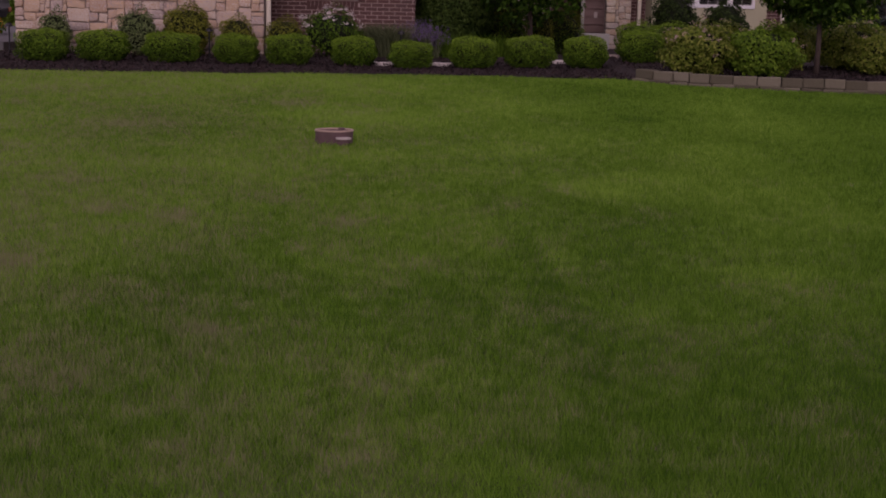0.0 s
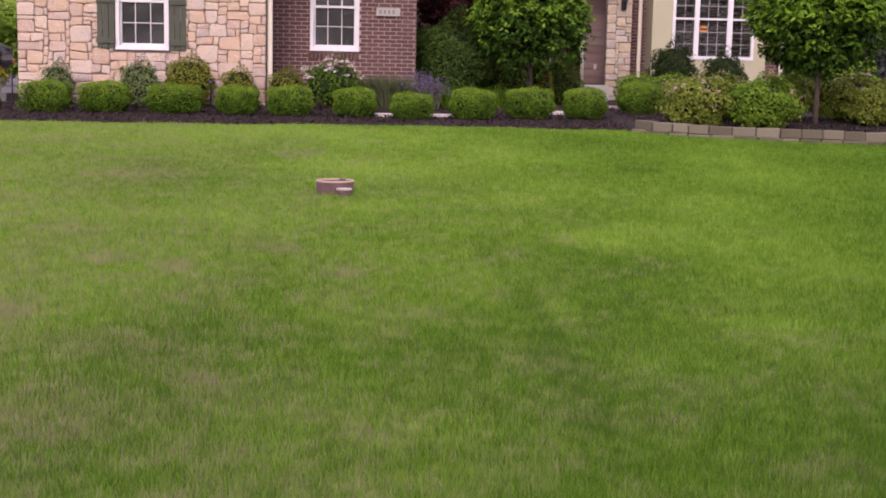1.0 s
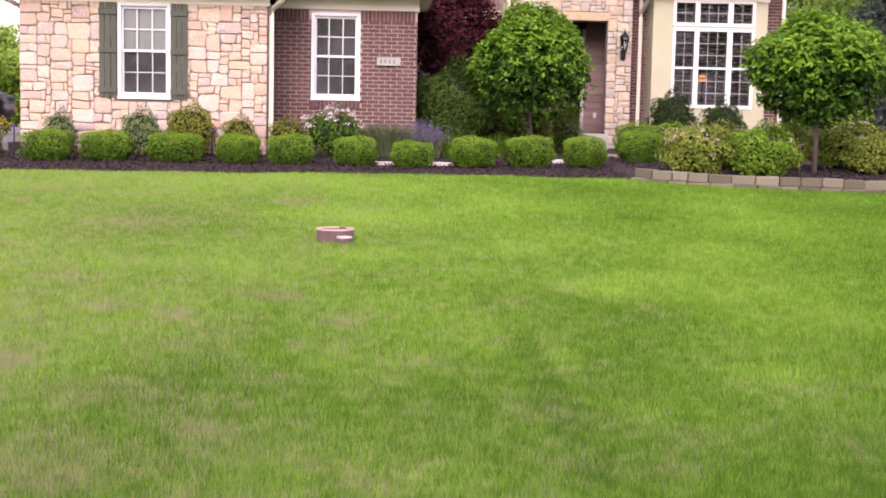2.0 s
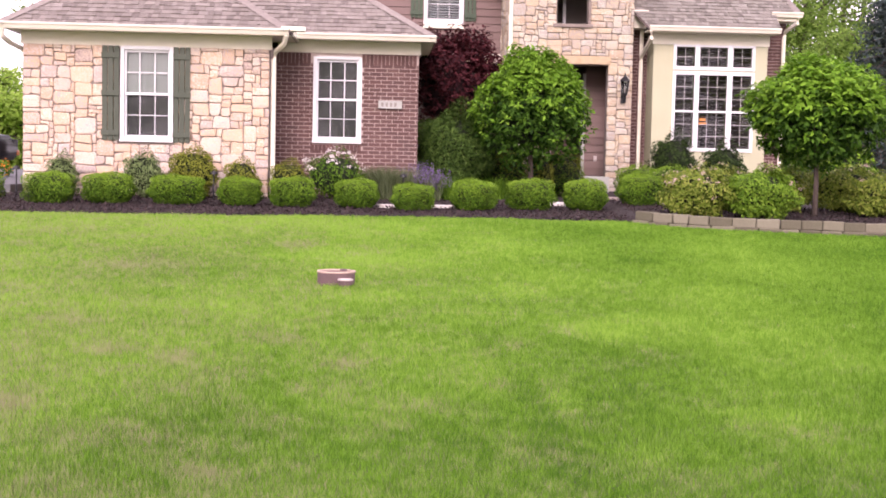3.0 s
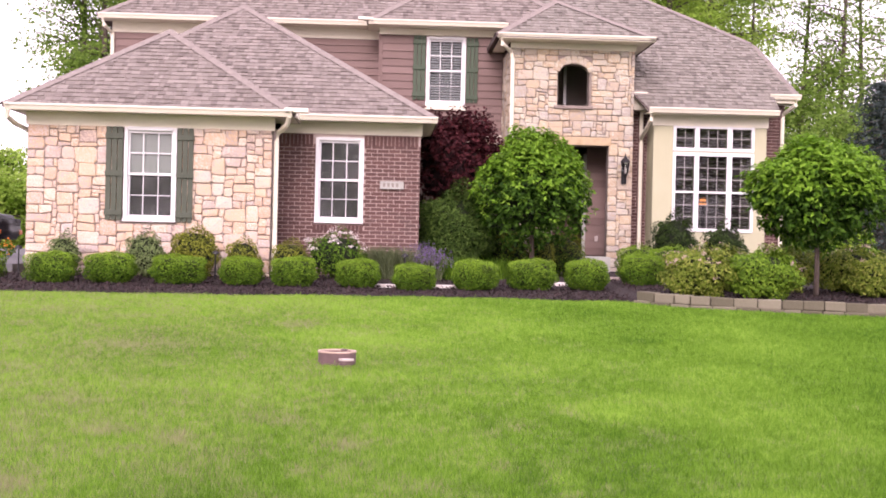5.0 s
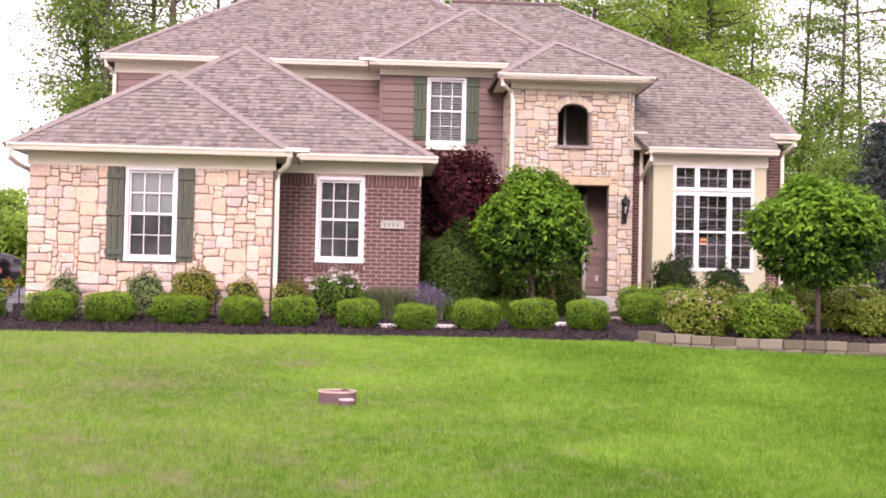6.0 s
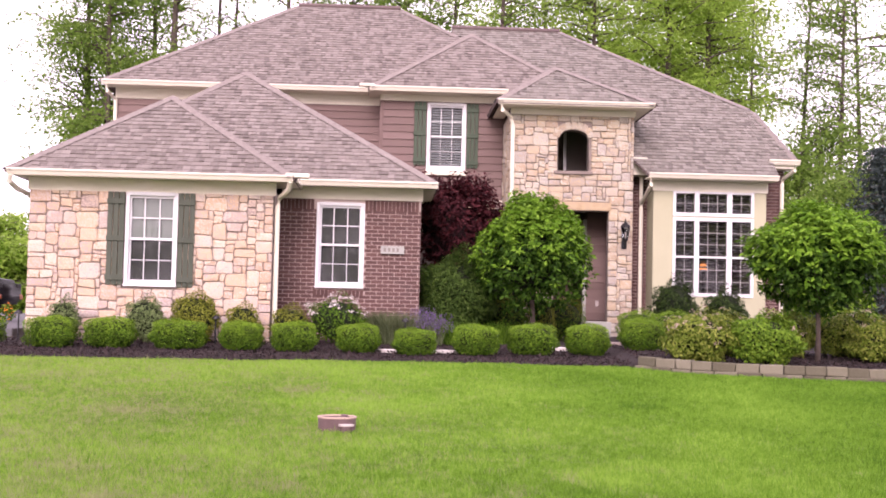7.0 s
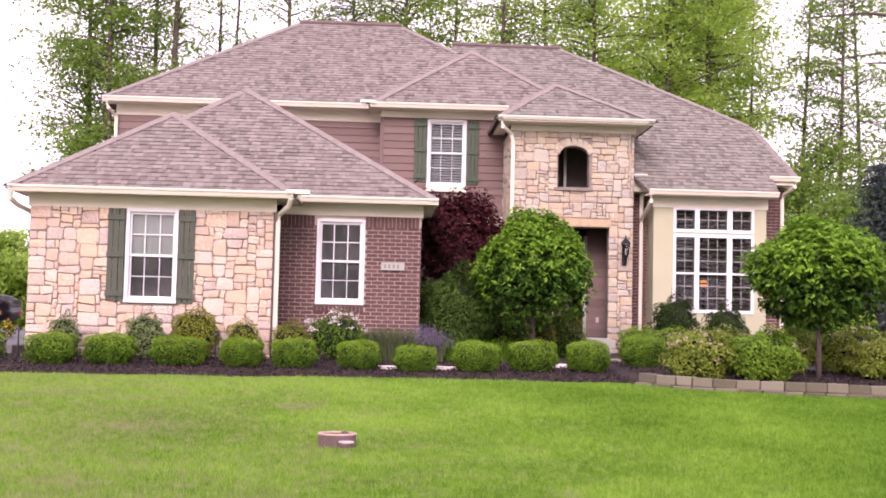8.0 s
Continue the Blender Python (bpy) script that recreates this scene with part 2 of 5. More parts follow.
        r2 = math_of("ADD", math_of("MULTIPLY", dx, dx), math_of("MULTIPLY", dy, dy))
        tone = math_of("MULTIPLY_ADD", math_of("SUBTRACT", 1.0, r2, clamp=True), amount, tone)
    if blade:
        tone = math_of("ADD", tone, math_of("MULTIPLY_ADD", isl, 0.75, -0.36))
    ramp = n.new("ShaderNodeValToRGB")
    ramp.color_ramp.elements.new(0.5)
    greens = ((0.060, 0.150, 0.011), (0.140, 0.290, 0.023), (0.26, 0.44, 0.060)) if blade else ((0.030, 0.060, 0.009), (0.052, 0.098, 0.013), (0.080, 0.140, 0.02))
    for e, p, c in zip(ramp.color_ramp.elements, (0.05, 0.5, 0.95), greens):
        e.position, e.color = p, (*c, 1)
    l.new(tone, ramp.inputs[0])
    straw = n.new("ShaderNodeValToRGB")
    straw.color_ramp.elements[0].color, straw.color_ramp.elements[1].color = (0.17, 0.165, 0.08, 1), (0.40, 0.36, 0.235, 1)
    l.new(fine, straw.inputs[0])
    mix = n.new("ShaderNodeMix")
    mix.data_type = "RGBA"
    l.new(dry, mix.inputs[0])
    l.new(ramp.outputs[0], mix.inputs[6])
    l.new(straw.outputs[0], mix.inputs[7])
    l.new(mix.outputs[2], b.inputs["Base Color"])
    b.inputs["Roughness"].default_value, b.inputs["Specular IOR Level"].default_value = 0.6, 0.10
    if blade:
        tr, ad = n.new("ShaderNodeBsdfTranslucent"), n.new("ShaderNodeMixShader")
        l.new(mix.outputs[2], tr.inputs[0])
        ad.inputs[0].default_value = 0.35
        l.new(b.outputs[0], ad.inputs[1])
        l.new(tr.outputs[0], ad.inputs[2])
        l.new(ad.outputs[0], n["Material Output"].inputs[0])
    else:
        bp = n.new("ShaderNodeBump")
        bp.inputs["Strength"].default_value, bp.inputs["Distance"].default_value = 0.8, 0.03
        l.new(noise_at(70, 4), bp.inputs["Height"])
        l.new(bp.outputs[0], b.inputs["Normal"])
    return m


DRY_SPOTS = [(-2.3, 12.0, 0.55, 0.5, 0.49), (-0.86, 14.0, 0.4, 0.5, 0.57), (-1.65, 7.8, 0.25, 0.3, 0.49), (-1.17, 7.55, 0.22, 0.3, 0.49), (-0.19, 7.45, 0.2, 0.25, 0.37), (-1.9, 6.4, 0.25, 0.35, 0.57),
             (-0.73, 5.18, 0.2, 0.13, 0.53), (-1.35, 5.85, 0.3, 0.3, 0.33), (0.67, 6.88, 0.12, 0.16, 0.49), (-1.17, 4.6, 0.35, 0.25, 0.37), (-0.47, 8.95, 0.2, 0.2, 0.37), (-0.69, 8.26, 0.3, 0.35, 0.33),
             (1.18, 4.66, 0.2, 0.12, 0.33), (0.9, 8.18, 0.14, 0.3, 0.33), (-2.13, 8.8, 0.35, 0.3, 0.41), (-0.64, 4.25, 0.3, 0.2, 0.37), (-3.65, 15.1, 0.5, 0.7, 0.25)]
TONE_SPOTS = [(0.74, 8.3, 0.12, 0.9, -0.15), (0.82, 6.9, 0.14, 0.7, -0.20), (0.82, 5.7, 0.14, 0.7, -0.20), (0.84, 4.6, 0.13, 0.5, -0.16), (2.7, 12.95, 0.3, 0.35, -0.27), (1.87, 7.7, 0.5, 0.6, -0.10), (1.55, 8.66, 0.4, 0.5, 0.23),
              (1.97, 9.2, 0.5, 0.5, 0.18), (1.0, 10.5, 0.7, 0.5, 0.16), (0.15, 10.1, 0.6, 0.4, 0.14), (-1.7, 9.6, 0.9, 0.35, 0.14), (1.17, 5.46, 0.18, 0.25, 0.20), (2.02, 6.23, 0.3, 0.3, 0.18), (1.0, 6.5, 0.15, 0.35, 0.20), (0.1, 4.6, 0.3, 0.3, 0.14)]
M_LAWN = lawn_material("lawn_soil", False)
M_BLADE = lawn_material("grass_blade", True)


# ---- mesh helpers ----
def group_of(name, label, category, at=(0, 0, 0), group="", kind=""):
    e = new(name)
    e.location = at
    return tagged(e, label, category, group, kind)


def part(name, bm, mat, parent=None, label="", smooth=False):
    me = bpy.data.meshes.new(name)
    bm.normal_update()
    bm.to_mesh(me)
    bm.free()
    me.materials.append(mat)
    if smooth:
        me.shade_smooth()
    ob = new(name, me)
    if parent:
        ob.parent = parent
    return tagged(ob, label)


def raw(name, verts, faces, mat, parent=None, label=""):
    me = bpy.data.meshes.new(name)
    me.from_pydata([tuple(v) for v in verts], [], [tuple(f) for f in faces])
    me.materials.append(mat)
    ob = new(name, me)
    if parent:
        ob.parent = parent
    return tagged(ob, label)


def box(bm, x0, x1, y0, y1, z0, z1, bevel=0.0):
    m = Matrix.Translation(((x0 + x1) / 2, (y0 + y1) / 2, (z0 + z1) / 2)) @ Matrix.Diagonal((x1 - x0, y1 - y0, z1 - z0, 1))
    got = bmesh.ops.create_cube(bm, size=1, matrix=m)
    if bevel:
        edges = list({e for v in got["verts"] for e in v.link_edges})
        bmesh.ops.bevel(bm, geom=edges, offset=bevel, segments=2, affect="EDGES", profile=0.6)
    return bm


def one_box(x0, x1, y0, y1, z0, z1, bevel=0.0):
    return box(bmesh.new(), x0, x1, y0, y1, z0, z1, bevel)


def tube(bm, path, radii, sides=8, cap=True):
    """A bent, tapered tube along a list of points."""
    rings = []
    for i, p in enumerate(path):
        p = Vector(p)
        a, b = Vector(path[max(i - 1, 0)]), Vector(path[min(i + 1, len(path) - 1)])
        d = (b - a).normalized()
        u = d.orthogonal().normalized() if abs(d.z) > 0.9 else d.cross(Vector((0, 0, 1))).normalized()
        w = d.cross(u)
        r = radii[i] if isinstance(radii, (list, tuple)) else radii
        rings.append([bm.verts.new(p + r * (math.cos(2 * math.pi * k / sides) * u + math.sin(2 * math.pi * k / sides) * w)) for k in range(sides)])
    for s, t in zip(rings, rings[1:]):
        for k in range(sides):
            bm.faces.new((s[k], s[(k + 1) % sides], t[(k + 1) % sides], t[k]))
    if cap:
        bm.faces.new(list(reversed(rings[0])))
        bm.faces.new(rings[-1])
    return bm


def prism(bm, outline, y0, y1):
    """An outline in x and z, drawn out from y0 to y1."""
    f = [bm.verts.new((x, y0, z)) for x, z in outline]
    b = [bm.verts.new((x, y1, z)) for x, z in outline]
    bm.faces.new(f)
    bm.faces.new(list(reversed(b)))
    k = len(outline)
    for i in range(k):
        bm.faces.new((f[(i + 1) % k], f[i], b[i], b[(i + 1) % k]))
    bmesh.ops.recalc_face_normals(bm, faces=bm.faces)
    return bm


def wall_with_holes(x0, x1, z0, z1, y0, y1, holes):
    """A thick wall in x and z with rectangular openings that go through it."""
    bm = bmesh.new()
    xs = sorted({x0, x1, *[h[0] for h in holes], *[h[1] for h in holes]})
    zs = sorted({z0, z1, *[h[2] for h in holes], *[h[3] for h in holes]})
    for xa, xb in zip(xs, xs[1:]):
        for za, zb in zip(zs, zs[1:]):
            cx, cz = (xa + xb) / 2, (za + zb) / 2
            if not any(h[0] < cx < h[1] and h[2] < cz < h[3] for h in holes):
                box(bm, xa, xb, y0, y1, za, zb)
    bmesh.ops.remove_doubles(bm, verts=bm.verts, dist=1e-5)
    return bm


def ground_z(x, y):
    """The lawn climbs to the house and levels off behind its front."""
    y = max(y, -60)
    return 0.045 * y if y < 21.2 else 0.954 + 0.012 * min(y - 21.2, 8) if y < 29.2 else 1.05


def leaf_mesh(name, pts, out, size, mat, parent, rng, aspect=0.5, droop=0.0, loose=0.6, label=""):
    """Many single leaves: a folded blade of four corners at each point, turned roughly outwards."""
    k = len(pts)
    nrm = out + loose * rng.normal(size=(k, 3))
    nrm /= np.linalg.norm(nrm, axis=1)[:, None] + 1e-9
    along = rng.normal(size=(k, 3)) + np.array([0, 0, -droop])
    along -= nrm * (along * nrm).sum(1)[:, None]
    along /= np.linalg.norm(along, axis=1)[:, None] + 1e-9
    side = np.cross(nrm, along)
    s = (size * rng.uniform(0.6, 1.3, k))[:, None]
    v = np.empty((k, 4, 3))
    v[:, 0] = pts
    v[:, 1] = pts + along * s * 0.5 + side * s * aspect * 0.5 + nrm * s * 0.08
    v[:, 2] = pts + along * s
    v[:, 3] = pts + along * s * 0.5 - side * s * aspect * 0.5 + nrm * s * 0.08
    me = bpy.data.meshes.new(name)
    me.vertices.add(4 * k)
    me.vertices.foreach_set("co", v.reshape(-1))
    me.loops.add(4 * k)
    me.loops.foreach_set("vertex_index", np.arange(4 * k, dtype=np.int32))
    me.polygons.add(k)
    me.polygons.foreach_set("loop_start", np.arange(0, 4 * k, 4, dtype=np.int32))
    me.update(calc_edges=True)
    me.materials.append(mat)
    ob = new(name, me)
    if parent:
        ob.parent = parent
    return tagged(ob, label)


# ---- ground ----
def ground():
    bm = bmesh.new()
    xs = sorted({*np.linspace(-14, 14, 57).round(3), -400, -150, -60, -30, 30, 60, 150, 400})
    ys = sorted({*np.linspace(0, 30, 61).round(3), -200, -60, -20, -5, 40, 60, 120, 400, 900})
    grid = [[bm.verts.new((x, y, ground_z(x, y) + (0.025 * noise.noise((x * 0.5, y * 0.5, 0)) if 2 < y < 17 else 0) - 0.02)) for x in xs] for y in ys]
    for a, b in zip(grid, grid[1:]):
        for i in range(len(xs) - 1):
            bm.faces.new((a[i], a[i + 1], b[i + 1], b[i]))
    tagged(part("ground", bm, M_LAWN, smooth=True), "patchy green lawn climbing gently to the house", "lawn", kind="structure")


def bed_front(x):
    """The wavy front edge of the planting bed."""
    if x < 3.65:
        return 17.72 + 0.10 * math.sin(x * 0.9 + 0.6) + 0.03 * math.sin(x * 4.1) - 0.11 * min(5.0, max(0.0, -1.2 - x))
    return 17.72 - 0.62 * (1 - math.exp(-(min(x, 12) - 3.65) / 0.45)) - 0.26 * (min(x, 12) - 3.65)


def mulch_bed():
    bm = bmesh.new()
    rows = []
    for i in range(121):
        x = -16 + 26 * i / 120
        f = bed_front(x)
        lift = 0.12 if x > 3.7 else 0.05
        line = []
        for k in range(25):
            y = f + ((27.0 if x > -5.9 else 20.7) - f) * (k / 24) ** 1.3
            rise = min(1.0, (y - f) / 0.12)
            line.append(bm.verts.new((x, y, ground_z(x, y) - 0.03 + lift * rise + 0.02 * noise.noise((x * 3, y * 3, 2)))))
        rows.append(line)
    for a, b in zip(rows, rows[1:]):
        for k in range(24):
            bm.faces.new((a[k], b[k], b[k + 1], a[k + 1]))
    tagged(part("mulch_bed", bm, M_MULCH, smooth=True), "dark shredded mulch in the planting bed along the house", "mulch bed", kind="structure")


def bed_z(x, y):
    return ground_z(x, y) + (0.09 if x > 3.7 else 0.02)


ground()
mulch_bed()
tagged(part("driveway", one_box(-40, -6.2, 21.6, 60, 0.90, 1.075, 0.02), M_ASPHALT), "grey asphalt driveway beside the garage wing", "driveway", kind="structure")

# ---- house ----
house = group_of("house", "two-storey house of stone, brick and plum siding with hipped roofs", "house")
YS, YB, YT, YE, YC, YBAY, YST = 20.9, 22.1, 26.0, 27.6, 28.2, 25.95, 26.6
LW = (-4.23, -3.40, 1.84, 3.36)     # window in the stone wall
BW = (-1.18, -0.36, 1.91, 3.38)     # window in the brick wall
UW = (0.88, 1.72, 4.64, 6.10)       # upper window
NICHE = (3.55, 4.20, 4.50, 5.36)


def walls():
    part("stone_wall", wall_with_holes(-5.80, -1.84, 0.55, 3.40, YS, YS + 0.24, [LW]), M_MORTAR, house, "mortar bed of the cream and tan stone wall")
    part("brick_wall", wall_with_holes(-1.84, 0.63, 0.55, 3.48, YB, YB + 0.24, [BW]), M_JOINT, house, "brown brick wall with light joints")
    part("side_wall", one_box(-2.08, -1.84, YS + 0.24, YB, 0.55, 3.45), M_JOINT, house)
    part("side_wall", one_box(-5.80, -5.56, YS + 0.24, 27.9, 0.55, 3.45), M_JOINT, house)
    part("side_wall", one_box(0.39, 0.63, YB + 0.24, 27.5, 0.55, 3.48), M_JOINT, house)
    part("upper_wall", one_box(-6.02, -0.15, YC, YC + 0.2, 0.6, 6.30), M_SIDING, house)
    part("upper_wall", wall_with_holes(-0.15, 2.62, 0.6, 6.30, YE, YE + 0.2, [UW]), M_SIDING, house, "plum lap-sided upper wall")
    part("side_wall", one_box(-0.15, 0.05, YE + 0.2, YC, 3.0, 6.30), M_SIDING, house)
    part("side_wall", one_box(-6.02, -5.82, YC + 0.2, 36, 0.6, 6.30), M_SIDING, house)
    part("rear_wall", one_box(-6.02, 8.6, 36, 36.2, 0.6, 6.30), M_SIDING, house)
    part("side_wall", one_box(8.3, 8.5, YST + 0.2, 36, 0.6, 5.0), M_JOINT, house)
    # tower with its arched niche and the deep entry
    bm = wall_with_holes(2.58, 5.14, 0.7, 5.72, YT, YT + 0.26, [(3.50, 4.64, 1.38, 3.68), (NICHE[0], NICHE[1], NICHE[2], NICHE[3])])
    part("tower_wall", bm, M_MORTAR, house, "mortar bed of the stone entry tower")
    arch = bmesh.new()
    x0, x1, zt = NICHE[0], NICHE[1], NICHE[3]
    mid, half = (x0 + x1) / 2, (x1 - x0) / 2
    for s in (-1, 1):
        pts = [(mid + s * half, zt + 0.001)] + [(mid + s * half * math.cos(a), zt - 0.17 + 0.17 * math.sin(a)) for a in np.linspace(0, math.pi / 2, 8)]
        prism(arch, pts, YT + 0.002, YT + 0.25)
    part("arch_spandrel", arch, M_MORTAR, house)
    part("tower_side", one_box(2.58, 2.82, YT + 0.26, YE, 0.7, 5.72), M_MORTAR, house)
    part("tower_side", one_box(4.90, 5.14, YT + 0.26, 28.2, 0.7, 5.72), M_MORTAR, house)
    part("niche_back", one_box(2.82, 4.90, 27.7, 27.8, 3.9, 5.72), M_DARKWALL, house)
    part("niche_floor", one_box(2.82, 4.90, YT + 0.26, 28.2, 3.82, 3.92), M_DARKWALL, house)
    part("niche_mullion", one_box(3.84, 3.90, 27.2, 27.26, 3.92, 5.5), M_WHITE, house)
    part("entry_wall", one_box(2.82, 4.0, 28.0, 28.2, 0.7, 3.82), M_SIDING, house)
    # entry returns in plum boards with the door and its casing
    part("front_door", one_box(3.25, 4.18, 27.86, 27.92, 1.42, 3.50, 0.01), M_DOOR, house, "dark brown front door in shade")
    part("door_casing", one_box(4.31, 4.38, 27.2, 27.3, 1.42, 3.60), M_CONCRETE, house)
    part("entry_wall", one_box(4.38, 4.90, 27.22, 27.4, 1.0, 3.82), M_SIDING, house)
    part("porch_slab", one_box(2.9, 4.60, 25.3, 28.0, 0.9, 1.40, 0.015), M_CONCRETE, house, "grey concrete porch slab")
    part("porch_step", one_box(3.1, 4.5, 24.9, 25.3, 0.9, 1.22, 0.015), M_CONCRETE, house)
    part("porch_pillar", one_box(3.72, 3.98, 20.9, 21.15, 0.9, 1.08, 0.03), M_MORTAR, house)
    # tall-window bay and the brick strips beside it
    frames = []
    for xa, xb in ((6.03, 6.42), (6.52, 7.10), (7.21, 7.61)):
        frames += [(xa, xb, 3.70, 4.10), (xa, xb, 2.80, 3.53), (xa, xb, 2.03, 2.76)]
    part("bay_wall", wall_with_holes(5.56, 7.93, 0.8, 4.36, YBAY, YBAY + 0.2, frames), M_STUCCO, house, "cream stucco bay wall with tall windows")
    part("bay_side", one_box(5.56, 5.76, YBAY + 0.2, 27.2, 0.8, 4.36), M_STUCCO, house)
    part("bay_side", one_box(7.73, 7.93, YBAY + 0.2, 27.2, 0.8, 4.36), M_STUCCO, house)
    part("brick_strip", one_box(5.14, 5.60, YST, YST + 0.2, 0.8, 4.62), M_JOINT, house)
    part("brick_strip", one_box(7.93, 8.50, YST, YST + 0.2, 0.8, 4.70), M_JOINT, house)
    # inner walls and floors, added so that the rooms stay closed and dark
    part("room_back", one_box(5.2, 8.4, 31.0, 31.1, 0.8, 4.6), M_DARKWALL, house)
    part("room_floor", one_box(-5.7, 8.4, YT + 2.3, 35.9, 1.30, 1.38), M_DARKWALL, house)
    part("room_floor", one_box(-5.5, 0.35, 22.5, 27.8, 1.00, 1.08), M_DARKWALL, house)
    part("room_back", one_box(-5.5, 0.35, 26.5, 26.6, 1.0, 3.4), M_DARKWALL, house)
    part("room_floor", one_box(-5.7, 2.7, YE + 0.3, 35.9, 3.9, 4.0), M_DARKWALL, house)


def gutter(x0, x1, y, z, name="gutter"):
    """An ogee gutter with its lip, along x; y is its back."""
    bm = bmesh.new()
    prof = [(0, 0), (0, -0.10), (-0.07, -0.10), (-0.085, -0.075), (-0.10, -0.045), (-0.125, -0.02), (-0.125, 0.005), (-0.115, 0.005), (-0.105, -0.015), (-0.06, -0.085), (-0.012, -0.085), (-0.012, 0)]
    a = [bm.verts.new((x0, y + p, z + q)) for p, q in prof]
    b = [bm.verts.new((x1, y + p, z + q)) for p, q in prof]
    for i in range(len(prof)):
        j = (i + 1) % len(prof)
        bm.faces.new((a[i], a[j], b[j], b[i]))
    bm.faces.new(list(reversed(a)))
    bm.faces.new(b)
    bmesh.ops.recalc_face_normals(bm, faces=bm.faces)
    return part(name, bm, M_CREAM, house)


def eaves():
    # frieze boards, soffits and gutters of every front
    for x0, x1, y, z0, z1 in ((-5.83, -1.80, YS, 3.36, 3.60), (-1.80, 0.66, YB, 3.44, 3.68), (-6.04, -0.15, YC, 6.10, 6.36), (-0.17, 2.60, YE, 6.13, 6.32), (2.55, 5.17, YT, 5.66, 5.84), (5.53, 7.96, YBAY, 4.14, 4.40)):
        part("frieze_board", one_box(x0, x1, y - 0.03, y - 0.002, z0, z1, 0.004), M_CREAM, house)
    for x0, x1, y0, y1, z in ((-6.0, -1.55, 20.5, YS - 0.03, 3.575), (-1.55, 0.82, 21.7, YB - 0.03, 3.65), (-6.2, -0.2, 27.75, YC - 0.03, 6.33), (-0.35, 2.66, 27.15, YE - 0.03, 6.27), (2.3, 5.42, 25.55, YT - 0.03, 5.79), (5.35, 8.05, 25.55, YBAY - 0.03, 4.36)):
        part("soffit", one_box(x0, x1, y0, y1, z, z + 0.02), M_CREAM, house)
    part("soffit", one_box(-6.0, -5.83, 20.93, 27.5, 3.575, 3.595), M_CREAM, house)
    part("soffit", one_box(0.66, 0.88, 21.9, 27.2, 3.65, 3.67), M_CREAM, house)
    part("soffit", one_box(2.30, 2.55, 26.0, 27.5, 5.79, 5.81), M_CREAM, house)
    part("soffit", one_box(5.17, 5.42, 26.0, 27.8, 5.79, 5.81), M_CREAM, house)
    part("soffit", one_box(-1.90, -1.44, 20.95, 22.1, 3.60, 3.66), M_CREAM, house)
    part("soffit", one_box(-0.42, -0.12, 27.3, 28.2, 6.28, 6.34), M_CREAM, house)
    gutter(-6.05, -1.50, 20.50, 3.655)
    gutter(-1.46, 0.90, 21.70, 3.73)
    gutter(-6.25, -0.42, 27.75, 6.42)
    gutter(-0.40, 2.60, 27.15, 6.36)
    gutter(2.24, 5.46, 25.55, 5.88)
    gutter(5.36, 8.05, 25.55, 4.46)
    gutter(5.10, 5.44, 26.16, 4.83)
    gutter(8.02, 8.68, 26.14, 4.87)
    part("return_eave", one_box(8.04, 8.58, 26.15, 26.6, 4.70, 4.82), M_CREAM, house)
    part("return_eave", one_box(5.145, 5.50, 26.16, 26.59, 4.48, 4.74), M_CREAM, house)
    # downspouts with their offsets
    for path in ([(-1.54, 20.45, 3.57), (-1.58, 20.6, 3.44), (-1.75, 20.97, 3.34), (-1.78, 21.0, 3.2), (-1.78, 21.0, 0.95)],
                 [(-6.0, 20.45, 3.56), (-6.03, 20.5, 3.45), (-5.98, 20.8, 3.36), (-5.84, 21.15, 3.28), (-5.83, 21.2, 3.1), (-5.83, 21.2, 0.95)],
                 [(2.32, 25.48, 5.80), (2.34, 25.52, 5.66), (2.55, 25.92, 5.58), (2.60, 25.94, 5.4), (2.60, 25.94, 1.1)],
                 [(-6.15, 27.7, 6.33), (-6.13, 27.75, 6.18), (-6.02, 28.12, 6.05), (-6.0, 28.14, 3.2)],
                 [(5.40, 25.5, 4.36), (5.42, 25.55, 4.22), (5.42, 26.2, 4.02), (5.40, 26.42, 3.92), (5.40, 26.44, 3.8), (5.40, 26.44, 1.1)],
                 [(5.36, 26.1, 4.70), (5.37, 26.2, 4.6), (5.40, 26.44, 4.46), (5.40, 26.44, 3.95)],
                 [(8.60, 26.06, 4.78), (8.58, 26.1, 4.66), (8.46, 26.5, 4.52), (8.44, 26.52, 4.4), (8.44, 26.52, 1.1)]):
        part("downspout", tube(bmesh.new(), path, 0.042, 8), M_CREAM, house, smooth=False)
    part("valley_cap", one_box(-1.62, -1.24, 20.42, 20.62, 3.63, 3.70, 0.01), M_CREAM, house)
    part("valley_cap", one_box(-0.62, -0.30, 27.02, 27.2, 6.34, 6.40, 0.01), M_CREAM, house)


